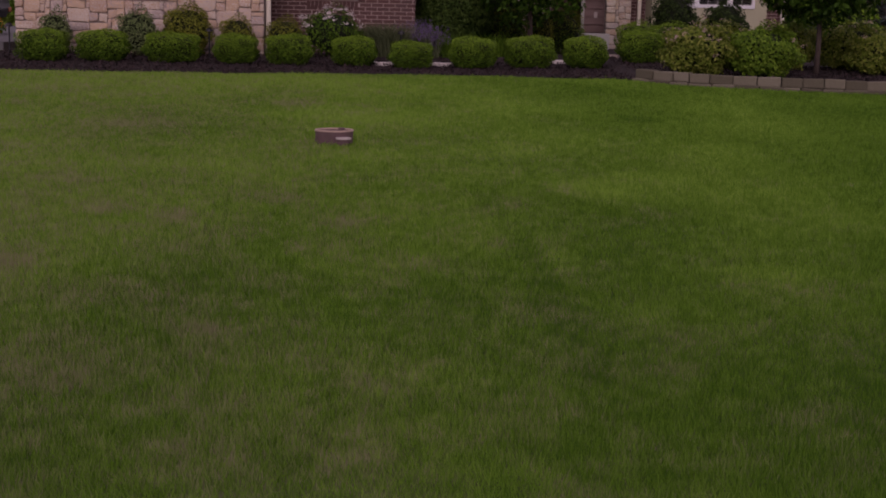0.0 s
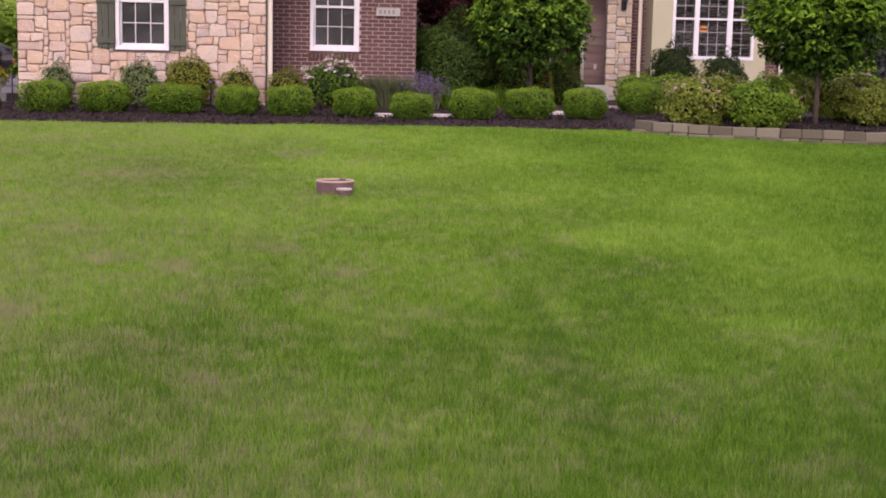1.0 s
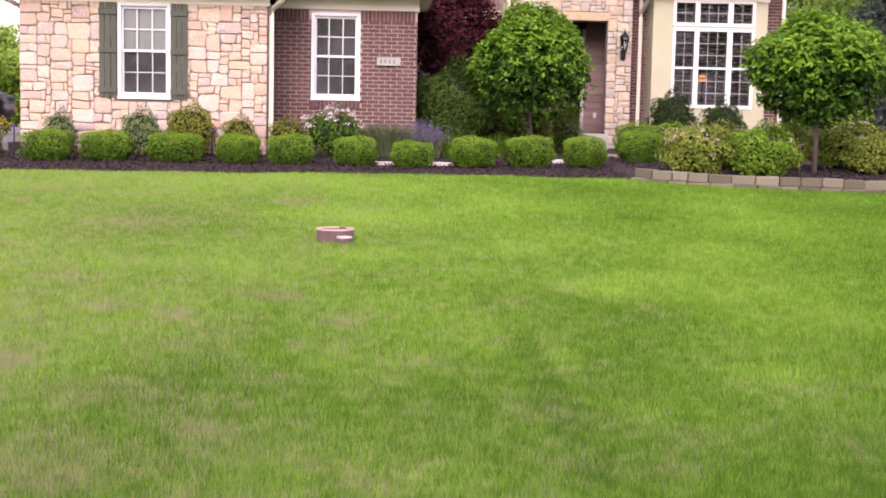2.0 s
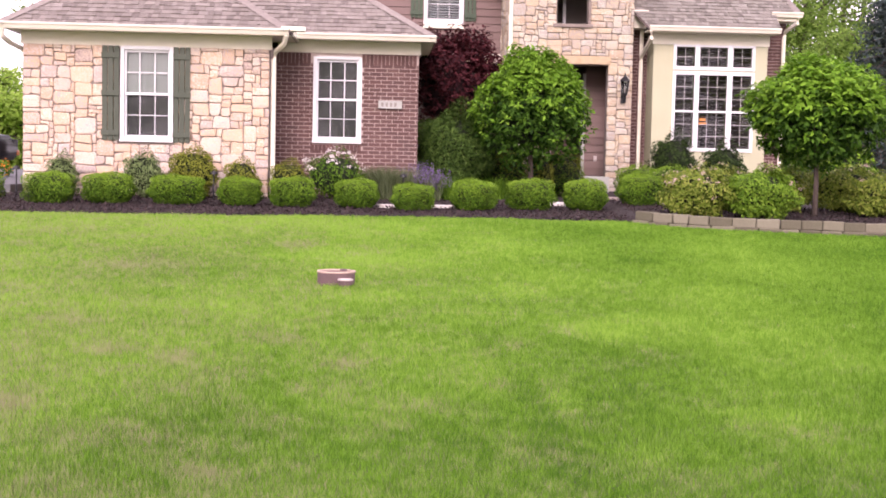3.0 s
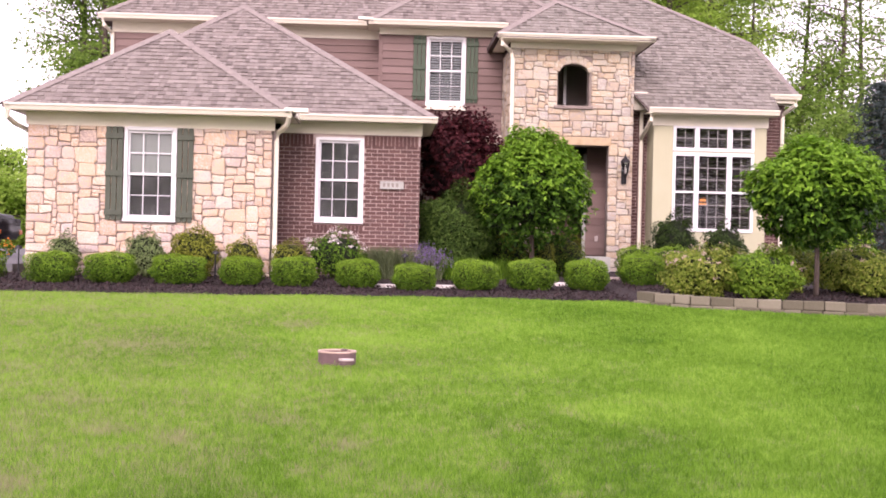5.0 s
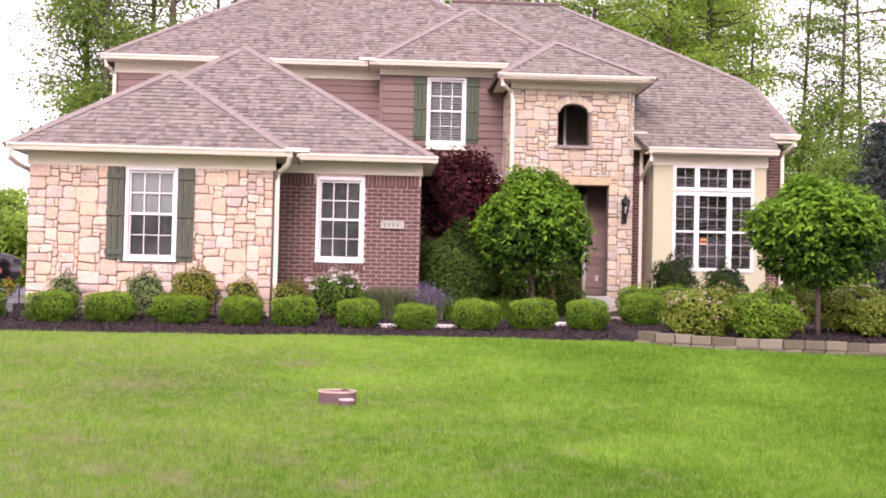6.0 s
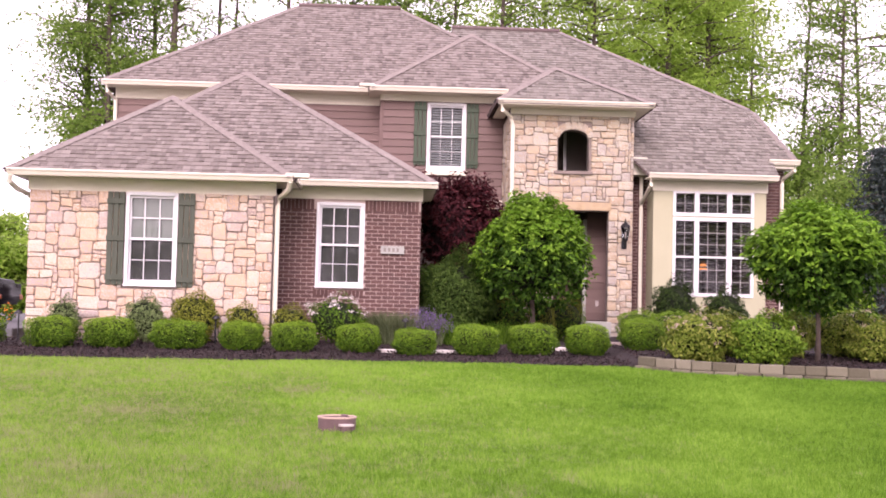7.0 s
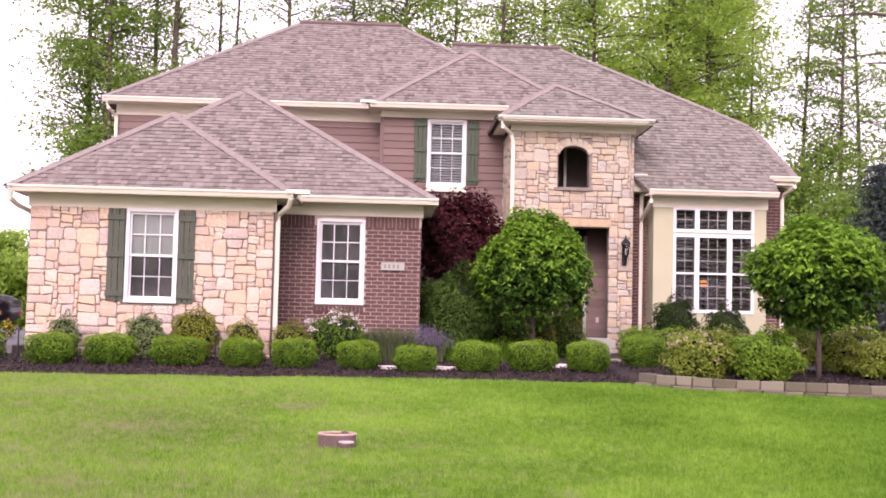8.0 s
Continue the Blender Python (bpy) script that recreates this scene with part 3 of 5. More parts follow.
# roofs: every slope as its corners; shingles are laid on them further down
A_APEX, B_APEX = Vector((-3.86, 22.82, 5.28)), Vector((-2.87, 25.48, 6.26))
C_L, C_R = Vector((-2.31, 31.7, 9.14)), Vector((0.26, 31.7, 9.14))
E_APEX, T_APEX = Vector((1.92, 29.52, 8.09)), Vector((3.58, 26.95, 6.85))
D_L, D_R = Vector((1.57, 31.69, 8.70)), Vector((4.31, 31.67, 8.69))
V = Vector
SLOPES = {
    "wing_front": [V((-6.09, 20.42, 3.64)), V((-1.48, 20.42, 3.64)), A_APEX],
    "wing_side": [V((-1.48, 20.42, 3.64)), V((-1.48, 27.0, 3.64)), V((-3.86, 27.0, 5.28)), A_APEX],
    "wing_left": [V((-6.09, 27.8, 3.64)), V((-6.09, 20.42, 3.64)), A_APEX, V((-3.86, 27.8, 5.28))],
    "garage_front": [V((-6.09, 21.64, 3.71)), V((0.91, 21.64, 3.71)), B_APEX],
    "garage_side": [V((0.91, 21.64, 3.71)), V((0.91, 28.2, 3.71)), V((-2.87, 28.2, 6.26)), B_APEX],
    "garage_left": [V((-6.09, 28.2, 3.71)), V((-6.09, 21.64, 3.71)), B_APEX, V((-2.87, 28.2, 6.26))],
    "main_front": [V((-6.27, 27.68, 6.40)), V((4.3, 27.68, 6.40)), C_R, C_L],
    "main_left": [V((-6.27, 35.7, 6.40)), V((-6.27, 27.68, 6.40)), C_L],
    "main_right": [V((4.3, 27.68, 6.40)), V((4.3, 35.7, 6.40)), C_R],
    "main_rear": [V((4.3, 35.7, 6.40)), V((-6.27, 35.7, 6.40)), C_L, C_R],
    "mid_front": [V((-0.42, 27.07, 6.33)), V((4.28, 27.07, 6.33)), E_APEX],
    "mid_left": [V((-0.42, 31.0, 6.33)), V((-0.42, 27.07, 6.33)), E_APEX, V((1.92, 31.2, 8.09))],
    "mid_right": [V((4.28, 27.07, 6.33)), V((4.28, 31.2, 6.33)), V((1.92, 31.2, 8.09)), E_APEX],
    "tower_front": [V((2.20, 25.46, 5.85)), V((5.48, 25.46, 5.85)), T_APEX],
    "tower_left": [V((2.20, 28.6, 5.85)), V((2.20, 25.46, 5.85)), T_APEX, V((3.58, 28.6, 6.85))],
    "tower_right": [V((5.48, 25.46, 5.85)), V((5.48, 28.6, 5.85)), V((3.58, 28.6, 6.85)), T_APEX],
    "bay_front": [V((5.36, 25.48, 4.42)), V((8.07, 25.48, 4.42)), V((8.09, 26.14, 4.875)), V((8.60, 26.14, 4.875)), V((8.20, 28.16, 6.267)), D_R, D_L, V((1.57, 30.5, 7.88)), V((5.1, 26.14, 4.875))],
    "bay_right": [V((8.60, 26.14, 4.875)), V((8.60, 36, 4.875)), V((8.20, 36, 6.267)), V((8.20, 28.16, 6.267))],
    "bay_end": [V((8.20, 28.16, 6.267)), V((8.20, 36, 6.267)), D_R],
    "bay_rear": [V((8.6, 36, 5.0)), V((1.57, 36, 5.6)), D_L, D_R],
}


def roofs():
    for key, pts in SLOPES.items():
        bm = bmesh.new()
        top = [bm.verts.new(p) for p in pts]
        low = [bm.verts.new(p - V((0, 0, 0.05))) for p in pts]
        bm.faces.new(top)
        bm.faces.new(list(reversed(low)))
        for i in range(len(pts)):
            j = (i + 1) % len(pts)
            bm.faces.new((top[j], top[i], low[i], low[j]))
        bmesh.ops.recalc_face_normals(bm, faces=bm.faces)
        roof_parts[key] = part("roof_slope", bm, M_DECK, house, "grey-brown shingled roof slope")
    for a, b in ((C_L, C_R), (D_L, D_R)):
        part("ridge_vent", tube(bmesh.new(), [a + V((0, 0, 0.03)), b + V((0, 0, 0.03))], 0.06, 6), M_DECK, house)


roof_parts = {}
walls()
eaves()
roofs()


# ---- windows and other parts of the house ----
def window(hole, y, cols, rows_up, upper=M_SCREENDARK, lower=M_SCREENDARK, casing=0.05, muntin_low=M_WHITE, name="window", label="white double-hung window with muntins", blinds=None):
    x0, x1, z0, z1 = hole
    bm = bmesh.new()
    for a in ((x0 - 0.01, x0 + casing, z0, z1), (x1 - casing, x1 + 0.01, z0, z1), (x0 + casing, x1 - casing, z1 - casing, z1 + 0.01), (x0 + casing, x1 - casing, z0, z0 + casing)):
        box(bm, a[0], a[1], y - 0.035, y + 0.10, a[2], a[3], 0.005)
    win = part(name, bm, M_WHITE, house, label)
    part("sill", one_box(x0 - 0.015, x1 + 0.015, y - 0.06, y + 0.02, z0 - 0.02, z0 + 0.012, 0.005), M_WHITE, win)
    xa, xb, za, zb = x0 + casing, x1 - casing, z0 + casing, z1 - casing
    mid = (za + zb) / 2
    for k, (s0, s1, yy, back) in enumerate(((mid - 0.02, zb, y + 0.02, upper), (za, mid + 0.02, y + 0.05, lower))):
        fr = bmesh.new()
        for a in ((xa, xa + 0.03, s0, s1), (xb - 0.03, xb, s0, s1), (xa + 0.03, xb - 0.03, s0, s0 + 0.04), (xa + 0.03, xb - 0.03, s1 - 0.04, s1)):
            box(fr, a[0], a[1], yy, yy + 0.035, a[2], a[3], 0.004)
        sash = part("sash", fr, M_WHITE, win)
        mn = bmesh.new()
        for i in range(1, cols):
            x = xa + (xb - xa) * i / cols
            box(mn, x - (0.009, 0.006)[k], x + (0.009, 0.006)[k], yy + 0.004, yy + 0.0115, s0 + 0.04, s1 - 0.04)
        for i in range(1, rows_up):
            z = s0 + (s1 - s0) * i / rows_up
            box(mn, xa + 0.03, xb - 0.03, yy + 0.005, yy + 0.011, z - (0.009, 0.006)[k], z + (0.009, 0.006)[k])
        part("muntin", mn, M_WHITE if k == 0 else muntin_low, win)
        g = one_box(xa + 0.03, xb - 0.03, yy + 0.012, yy + 0.016, s0 + 0.04, s1 - 0.04)
        pane = part("pane", g, M_GLASS, win)
        pane.visible_shadow = False
        # dark backs hold screen grey and the unlit room's shade in their colour
        if back and not blinds:
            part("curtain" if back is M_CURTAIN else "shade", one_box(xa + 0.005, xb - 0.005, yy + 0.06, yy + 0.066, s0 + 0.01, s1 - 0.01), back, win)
    if blinds:
        for i in range(int((zb - za) / 0.057)):
            z = za + 0.03 + 0.057 * i
            b = one_box(-(xb - xa) / 2 + 0.01, (xb - xa) / 2 - 0.01, -0.024, 0.024, -0.0015, 0.0015)
            o = part("slat", b, blinds, win)
            o.matrix_basis = pose((xa + xb) / 2, y + 0.13, z, -38)
        # dark sheet in place of the shaded room behind the slats
        part("shade", one_box(xa - 0.02, xb + 0.02, y + 0.19, y + 0.194, za - 0.02, zb + 0.02), M_SCREENDARK, win)
    return win


def shutter(x0, x1, z0, z1, y, paint=M_GREEN):
    """A board-and-batten shutter: three boards with open gaps, held by three cross battens."""
    w = (x1 - x0) / 3
    top = z0 + (z1 - z0) * 0.90
    sh = part("shutter", one_box(x0 - 0.004, x1 + 0.004, y - 0.092, y - 0.062, top - 0.045, top + 0.045, 0.005), paint, house, "dark green board-and-batten shutter")
    for i in range(3):
        part("board", one_box(x0 + i * w + 0.006, x0 + (i + 1) * w - 0.006, y - 0.066, y - 0.046, z0, z1, 0.003), paint, sh)
    for f in (0.08, 0.50):
        z = z0 + (z1 - z0) * f
        part("batten", one_box(x0 - 0.004, x1 + 0.004, y - 0.092, y - 0.062, z - 0.045, z + 0.045, 0.005), paint, sh)


window(LW, YS, 3, 2, M_CURTAIN, M_SCREENDARK, muntin_low=M_BLIND, label="white double-hung window with a pale curtain in its upper half")
window(BW, YB, 3, 2, M_SCREENDARK, M_SCREENDARK, muntin_low=M_BLIND)
window(UW, YE, 3, 2, None, None, label="white upper window with half-open blinds", blinds=M_BLIND)
part("window_sill", one_box(UW[0] - 0.03, UW[1] + 0.03, YE - 0.09, YE - 0.01, UW[2] - 0.13, UW[2] - 0.022, 0.008), M_CREAM, house, "cream sill board")
shutter(-4.53, -4.25, 1.84, 3.36, YS)
shutter(-3.38, -3.11, 1.82, 3.36, YS)
shutter(0.58, 0.85, 4.72, 6.12, YE, M_GREEN_SUNNY)
shutter(1.74, 2.00, 4.68, 6.10, YE, M_GREEN_SUNNY)


def tall_window():
    y = YBAY
    bm = bmesh.new()
    xs = ((6.03, 6.42), (6.52, 7.10), (7.21, 7.61))
    for xa, xb in ((5.97, 6.03), (6.42, 6.52), (7.10, 7.21), (7.61, 7.67)):
        box(bm, xa, xb, y - 0.03, y + 0.06, 1.96, 3.60, 0.004)
        box(bm, xa, xb, y - 0.03, y + 0.06, 3.63, 4.16, 0.004)
    for za, zb in ((1.96, 2.03), (2.76, 2.80), (3.53, 3.60), (3.63, 3.70), (4.10, 4.16)):
        for xa, xb in xs:
            box(bm, xa, xb, y - 0.028, y + 0.06, za, zb, 0.004)
    win = part("tall_window", bm, M_WHITE, house, "tall white grouped window with dark blinds")
    for (xa, xb), cols in zip(xs, (2, 3, 2)):
        for za, zb, rows in ((3.70, 4.10, 2), (2.80, 3.53, 3), (2.03, 2.76, 3)):
            p = part("pane", one_box(xa, xb, y + 0.03, y + 0.034, za, zb), M_GLASS, win)
            p.visible_shadow = False
            mn = bmesh.new()
            for i in range(1, cols):
                x = xa + (xb - xa) * i / cols
                box(mn, x - 0.0048, x + 0.0048, y + 0.012, y + 0.022, za, zb)
            for i in range(1, rows):
                z = za + (zb - za) * i / rows
                box(mn, xa, xb, y + 0.013, y + 0.021, z - 0.0048, z + 0.0048)
            part("muntin", mn, M_MUNTIN, win)
        for i in range(int(2.05 / 0.085)):
            o = part("slat", one_box(-(xb - xa) / 2 + 0.008, (xb - xa) / 2 - 0.008, -0.03, 0.03, -0.002, 0.002), M_BLIND2, win)
            o.matrix_basis = pose((xa + xb) / 2, y + 0.11, 2.07 + 0.085 * i, 30)


tall_window()
lamp = group_of("table_lamp", "small lit table lamp with an orange shade indoors", "lamp", (6.86, 26.9, 1.50))
part("base", tube(bmesh.new(), [(0, 0, 0), (0, 0, 0.05), (0, 0, 0.06), (0, 0, 1.02)], [0.16, 0.16, 0.03, 0.03], 10), M_METAL, lamp)
M_GLOW = bpy.data.materials.new("lit_shade")
M_GLOW.use_nodes = True
M_GLOW.node_tree.nodes["Principled BSDF"].inputs["Base Color"].default_value = (0.8, 0.35, 0.12, 1)
M_GLOW.node_tree.nodes["Principled BSDF"].inputs["Emission Color"].default_value = (1.0, 0.33, 0.08, 1)
M_GLOW.node_tree.nodes["Principled BSDF"].inputs["Emission Strength"].default_value = 0.8
part("shade", tube(bmesh.new(), [(0, 0, 1.06), (0, 0, 1.22)], [0.085, 0.055], 14), M_GLOW, lamp, "glowing orange lamp shade")


def lantern(x, y, z):
    """A black wall lantern: back plate, scroll arm, tapered glass body with bars, roof and finial."""
    e = group_of("wall_lantern", "black iron wall lantern with clear glass panes", "lantern", (x, y, z))
    part("back_plate", one_box(-0.055, 0.055, -0.02, 0.0, -0.42, 0.0, 0.008), M_METAL, e)
    part("arm", tube(bmesh.new(), [(0, -0.01, -0.36), (0, -0.09, -0.40), (0, -0.15, -0.32), (0, -0.15, -0.24)], 0.014, 8), M_METAL, e)
    g = part("glass", tube(bmesh.new(), [(0, -0.15, -0.22), (0, -0.15, 0.02)], [0.05, 0.085], 6), M_GLASS, e)
    g.visible_shadow = False
    for k in range(6):
        a = math.pi / 3 * k
        part("bar", tube(bmesh.new(), [(0.052 * math.cos(a), -0.15 + 0.052 * math.sin(a), -0.22), (0.088 * math.cos(a), -0.15 + 0.088 * math.sin(a), 0.02)], 0.006, 5), M_METAL, e)
    part("candle", tube(bmesh.new(), [(0, -0.15, -0.22), (0, -0.15, -0.08)], 0.015, 8), M_CAP, e)
    part("cup", tube(bmesh.new(), [(0, -0.15, -0.30), (0, -0.15, -0.26), (0, -0.15, -0.22)], [0.015, 0.045, 0.06], 12), M_METAL, e)
    part("roof", tube(bmesh.new(), [(0, -0.15, 0.02), (0, -0.15, 0.04), (0, -0.15, 0.10), (0, -0.15, 0.13), (0, -0.15, 0.20)], [0.105, 0.10, 0.05, 0.02, 0.006], 12), M_METAL, e)


lantern(4.95, YT - 0.07, 3.33)

plaque = group_of("house_plaque", "cream house plaque with dark marks on brown brick", "plaque", (0.145, YB - 0.05, 2.575))
part("plate", one_box(-0.205, 0.205, -0.015, 0.03, -0.068, 0.068, 0.006), M_CONCRETE, plaque)
for i in range(4):
    part("bar", one_box(-0.135 + 0.075 * i - 0.02, -0.135 + 0.075 * i + 0.02, -0.019, -0.0145, -0.034, 0.034, 0.001), M_DARKWALL, plaque)

bell = group_of("doorbell", "small pale doorbell box beside the front door", "doorbell", (4.62, 27.20, 1.78))
part("box", one_box(-0.035, 0.035, -0.02, 0.0, -0.06, 0.06, 0.006), M_CAP, bell)

# ---- garden ----
riser = group_of("pipe_riser", "faded plum plastic riser ring standing in the lawn", "pipe riser", (-0.365, 10.9, ground_z(0, 10.9) - 0.032))


def ring(r0, r1, z0, z1, sides=40):
    bm = bmesh.new()
    prof = [(r1, z0), (r1, z1 - 0.006), (r1 - 0.006, z1), (r0 + 0.006, z1), (r0, z1 - 0.006), (r0, z0)]
    loops = [[bm.verts.new((r * math.cos(2 * math.pi * k / sides), r * math.sin(2 * math.pi * k / sides), z)) for r, z in prof] for k in range(sides)]
    for k in range(sides):
        a, b = loops[k], loops[(k + 1) % sides]
        for i in range(len(prof)):
            j = (i + 1) % len(prof)
            bm.faces.new((a[i], b[i], b[j], a[j]))
    bmesh.ops.recalc_face_normals(bm, faces=bm.faces)
    return bm


part("ring", ring(0.148, 0.162, -0.03, 0.138), M_PLASTIC, riser, smooth=False)
part("rim", ring(0.147, 0.168, 0.128, 0.143), M_RIM, riser, "worn tan rim")
part("lid", tube(bmesh.new(), [(0, 0, 0.04), (0, 0, 0.06)], 0.148, 32), M_PLASTIC, riser)
stub = part("pipe", tube(bmesh.new(), [(0.085, -0.20, -0.03), (0.085, -0.20, 0.075)], 0.055, 24), M_PLASTIC, riser)
part("cap", tube(bmesh.new(), [(0.085, -0.20, 0.075), (0.085, -0.20, 0.088)], 0.066, 24), M_CAP, stub, "pale cap")
part("collar", tube(bmesh.new(), [(0.085, -0.20, 0.040), (0.085, -0.20, 0.050)], 0.063, 24), M_PLASTIC, stub)
part("knob", one_box(0.03, 0.09, 0.06, 0.11, 0.055, 0.150, 0.01), M_PLASTIC, riser)

for x, y, w, d in ((0.06, 19.32, 0.42, 0.34), (0.98, 19.42, 0.46, 0.34), (2.88, 20.5, 0.36, 0.6), (4.66, 20.2, 0.36, 0.6)):
    bm = bmesh.new()
    bmesh.ops.create_circle(bm, cap_ends=True, radius=0.5, segments=14)
    for v in bm.verts:
        k = 0.88 + 0.2 * noise.noise((v.co.x * 3 + x, v.co.y * 3, y))
        v.co.x, v.co.y = v.co.x * w * 1.1 * k, v.co.y * d * 1.1 * k
    got = bmesh.ops.extrude_face_region(bm, geom=bm.faces[:])
    bmesh.ops.translate(bm, verts=[v for v in got["geom"] if isinstance(v, bmesh.types.BMVert)], vec=(0, 0, 0.06))
    bmesh.ops.recalc_face_normals(bm, faces=bm.faces)
    ob = part("stepping_stone", bm, M_PALE)
    ob.location = (x, y, bed_z(x, y) - 0.02)
    tagged(ob, "pale flat stepping stone lying in dark mulch", "stepping stone", "stepping stones")

RNG = np.random.default_rng(7)


def shell_points(k, w, d, h, power, rng, fill=0.25, lumps=0.06):
    """Points on and just under a rounded-box shell of that size, standing on z = 0."""
    a = rng.normal(size=(k, 3))
    a /= np.linalg.norm(a, axis=1)[:, None]
    r = (np.abs(a) ** power).sum(1) ** (-1 / power)
    p = a * r[:, None]
    wob = 1 + lumps * (np.sin(5 * a[:, 0] + 1.3) * np.cos(4 * a[:, 1]) + np.sin(7 * a[:, 2] + 3 * a[:, 0]) + 0.8 * np.sin(11 * a[:, 0] * a[:, 2] + 5 * a[:, 1]))
    depth = 1 - fill * rng.random(k) ** 2
    p = p * (wob * depth)[:, None] * np.array([w / 2, d / 2, h / 2]) + np.array([0, 0, h / 2])
    return p, a


def core(w, d, h, power, scale=0.76):
    bm = bmesh.new()
    bmesh.ops.create_icosphere(bm, subdivisions=3, radius=1)
    for v in bm.verts:
        a = v.co.normalized()
        r = (abs(a.x) ** power + abs(a.y) ** power + abs(a.z) ** power) ** (-1 / power)
        k = r * scale * (1 + 0.10 * noise.noise(a * 3))
        v.co = (a.x * k * w / 2, a.y * k * d / 2, a.z * k * h / 2 + h / 2)
    return bm


# Near-black core colours: the shade inside foliage is put into them.
M_INNER = material("core_shade", [(0.006, 0.010, 0.004), (0.014, 0.020, 0.008)], 0.95, 14, "", 0.8, 40)
M_INNERRED = material("red_core_shade", [(0.012, 0.005, 0.006), (0.022, 0.009, 0.010)], 0.95, 14, "", 0.8, 40)


def shrub(name, label, category, w, d, h, mat, count, size, power=2.6, aspect=0.55, inner=M_INNER, lumps=0.06, fill=0.25, blooms=None, bloom_mat=None, bloom_n=0, seed=1, group="", tips=None):
    rng = np.random.default_rng(seed)
    e = group_of(name, label, category, group=group)
    p, a = shell_points(count, w, d, h, power, rng, fill, lumps)
    p[:, 2] = np.maximum(p[:, 2], 0.01)
    # solid core closes the shrub and paints its inner shade
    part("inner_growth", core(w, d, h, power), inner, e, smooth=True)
    stem = bmesh.new()
    for k in range(5):
        q = rng.uniform(-0.12, 0.12, 2)
        tube(stem, [(q[0] * 0.3, q[1] * 0.3, -0.06), (q[0], q[1], h * 0.4)], [0.014, 0.008], 5)
    part("stem", stem, M_BARK, e)
    # upper leaves take the tips colour: painted top light, true gold on yews
    topside = (a[:, 2] + 0.45 * rng.normal(size=count) > 0.30) if tips else np.zeros(count, bool)
    leaf_mesh("foliage", p[~topside], a[~topside] + np.array([0, 0, 0.35]), size, mat, e, rng, aspect, loose=0.42)
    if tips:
        leaf_mesh("new_growth", p[topside] * 1.015, a[topside] + np.array([0, 0, 0.5]), size, tips, e, rng, aspect, loose=0.42, label="paler upper leaves, with top light or gold in their colour")
    if bloom_n:
        # flower heads: small tight clusters that sit on the upper outside
        c, ca = shell_points(bloom_n * 6, w * 1.02, d * 1.02, h * 1.04, power, rng, 0.02, lumps)
        keep = np.argsort(-(c[:, 2] / h + 0.6 * rng.random(len(c)) - 0.3 * c[:, 1] / d))[:bloom_n]
        c, ca = c[keep], ca[keep]
        pts = (c[:, None, :] + rng.normal(scale=0.028, size=(bloom_n, 14, 3)) * np.array([1, 1, 0.45])).reshape(-1, 3)
        tagged(leaf_mesh("flower_head", pts, np.repeat(ca, 14, 0) + np.array([0, -0.3, 0.8]), 0.024, bloom_mat, e, rng, 0.9, label="small clustered flowers"), kind="stuff")
    return e


def stand(e, x, y, turn=0.0, sx=1.0, sy=1.0, sz=1.0):
    e.matrix_basis = pose(x, y, bed_z(x, y), 0, 0, turn) @ Matrix.Diagonal((sx, sy, sz, 1))
    return e


# the row of clipped boxwoods
box_a = shrub("boxwood", "clipped rounded green boxwood in dark mulch", "shrub", 0.74, 0.68, 0.50, M_BOX, 13000, 0.027, 4.2, seed=11, group="row of clipped boxwoods", tips=M_BOXLIT)
box_b = shrub("boxwood", "clipped rounded green boxwood in dark mulch", "shrub", 0.74, 0.68, 0.50, M_BOX, 13000, 0.027, 3.6, seed=12, lumps=0.045, group="row of clipped boxwoods", tips=M_BOXLIT)
rowx = ((-4.89, 19.03, 0.70, 0.47), (-4.06, 19.20, 0.74, 0.47), (-3.06, 19.24, 0.81, 0.45), (-2.11, 19.18, 0.64, 0.45), (-1.32, 19.18, 0.66, 0.46), (-0.35, 19.24, 0.66, 0.45),
        (0.49, 18.95, 0.62, 0.41), (1.42, 19.18, 0.71, 0.48), (2.32, 19.50, 0.72, 0.49), (3.21, 19.67, 0.67, 0.50), (4.14, 20.0, 0.68, 0.52), (-6.02, 19.2, 0.74, 0.46))
for i, (x, y, w, h) in enumerate(rowx):
    src = (box_a, box_b)[i % 2]
    e = src if i < 2 else copy_thing(src, Matrix.Identity(4))
    stand(e, x * (y - 0.12) / y, y - 0.12, 180 * (i % 4 > 1) + (37 * i) % 15 - 7, w / 0.74 * 0.97, w / 0.74, h / 0.50 * 0.93)

# shrubs behind the row
stand(shrub("golden_shrub", "rounded golden-green shrub against the stone wall", "shrub", 0.76, 0.6, 0.80, M_BOXGOLD, 6000, 0.038, 2.2, seed=21, lumps=0.08), -2.98, 20.32)
stand(shrub("golden_shrub", "small golden-green shrub at the stone corner", "shrub", 0.56, 0.5, 0.64, M_BOXGOLD, 2600, 0.036, 2.2, seed=22, lumps=0.09), -2.22, 20.35)
stand(shrub("golden_shrub", "small golden-green shrub beside the cream downspout", "shrub", 0.62, 0.5, 0.62, M_BOXGOLD, 2600, 0.036, 2.2, seed=23, lumps=0.09), -1.50, 20.75)
stand(shrub("flowering_shrub", "loose light-green shrub with few white flowers", "shrub", 0.66, 0.5, 0.72, M_SILVER, 5200, 0.040, 2.0, seed=24, lumps=0.12, fill=0.45, bloom_mat=M_PETAL, bloom_n=7), -3.75, 20.25)
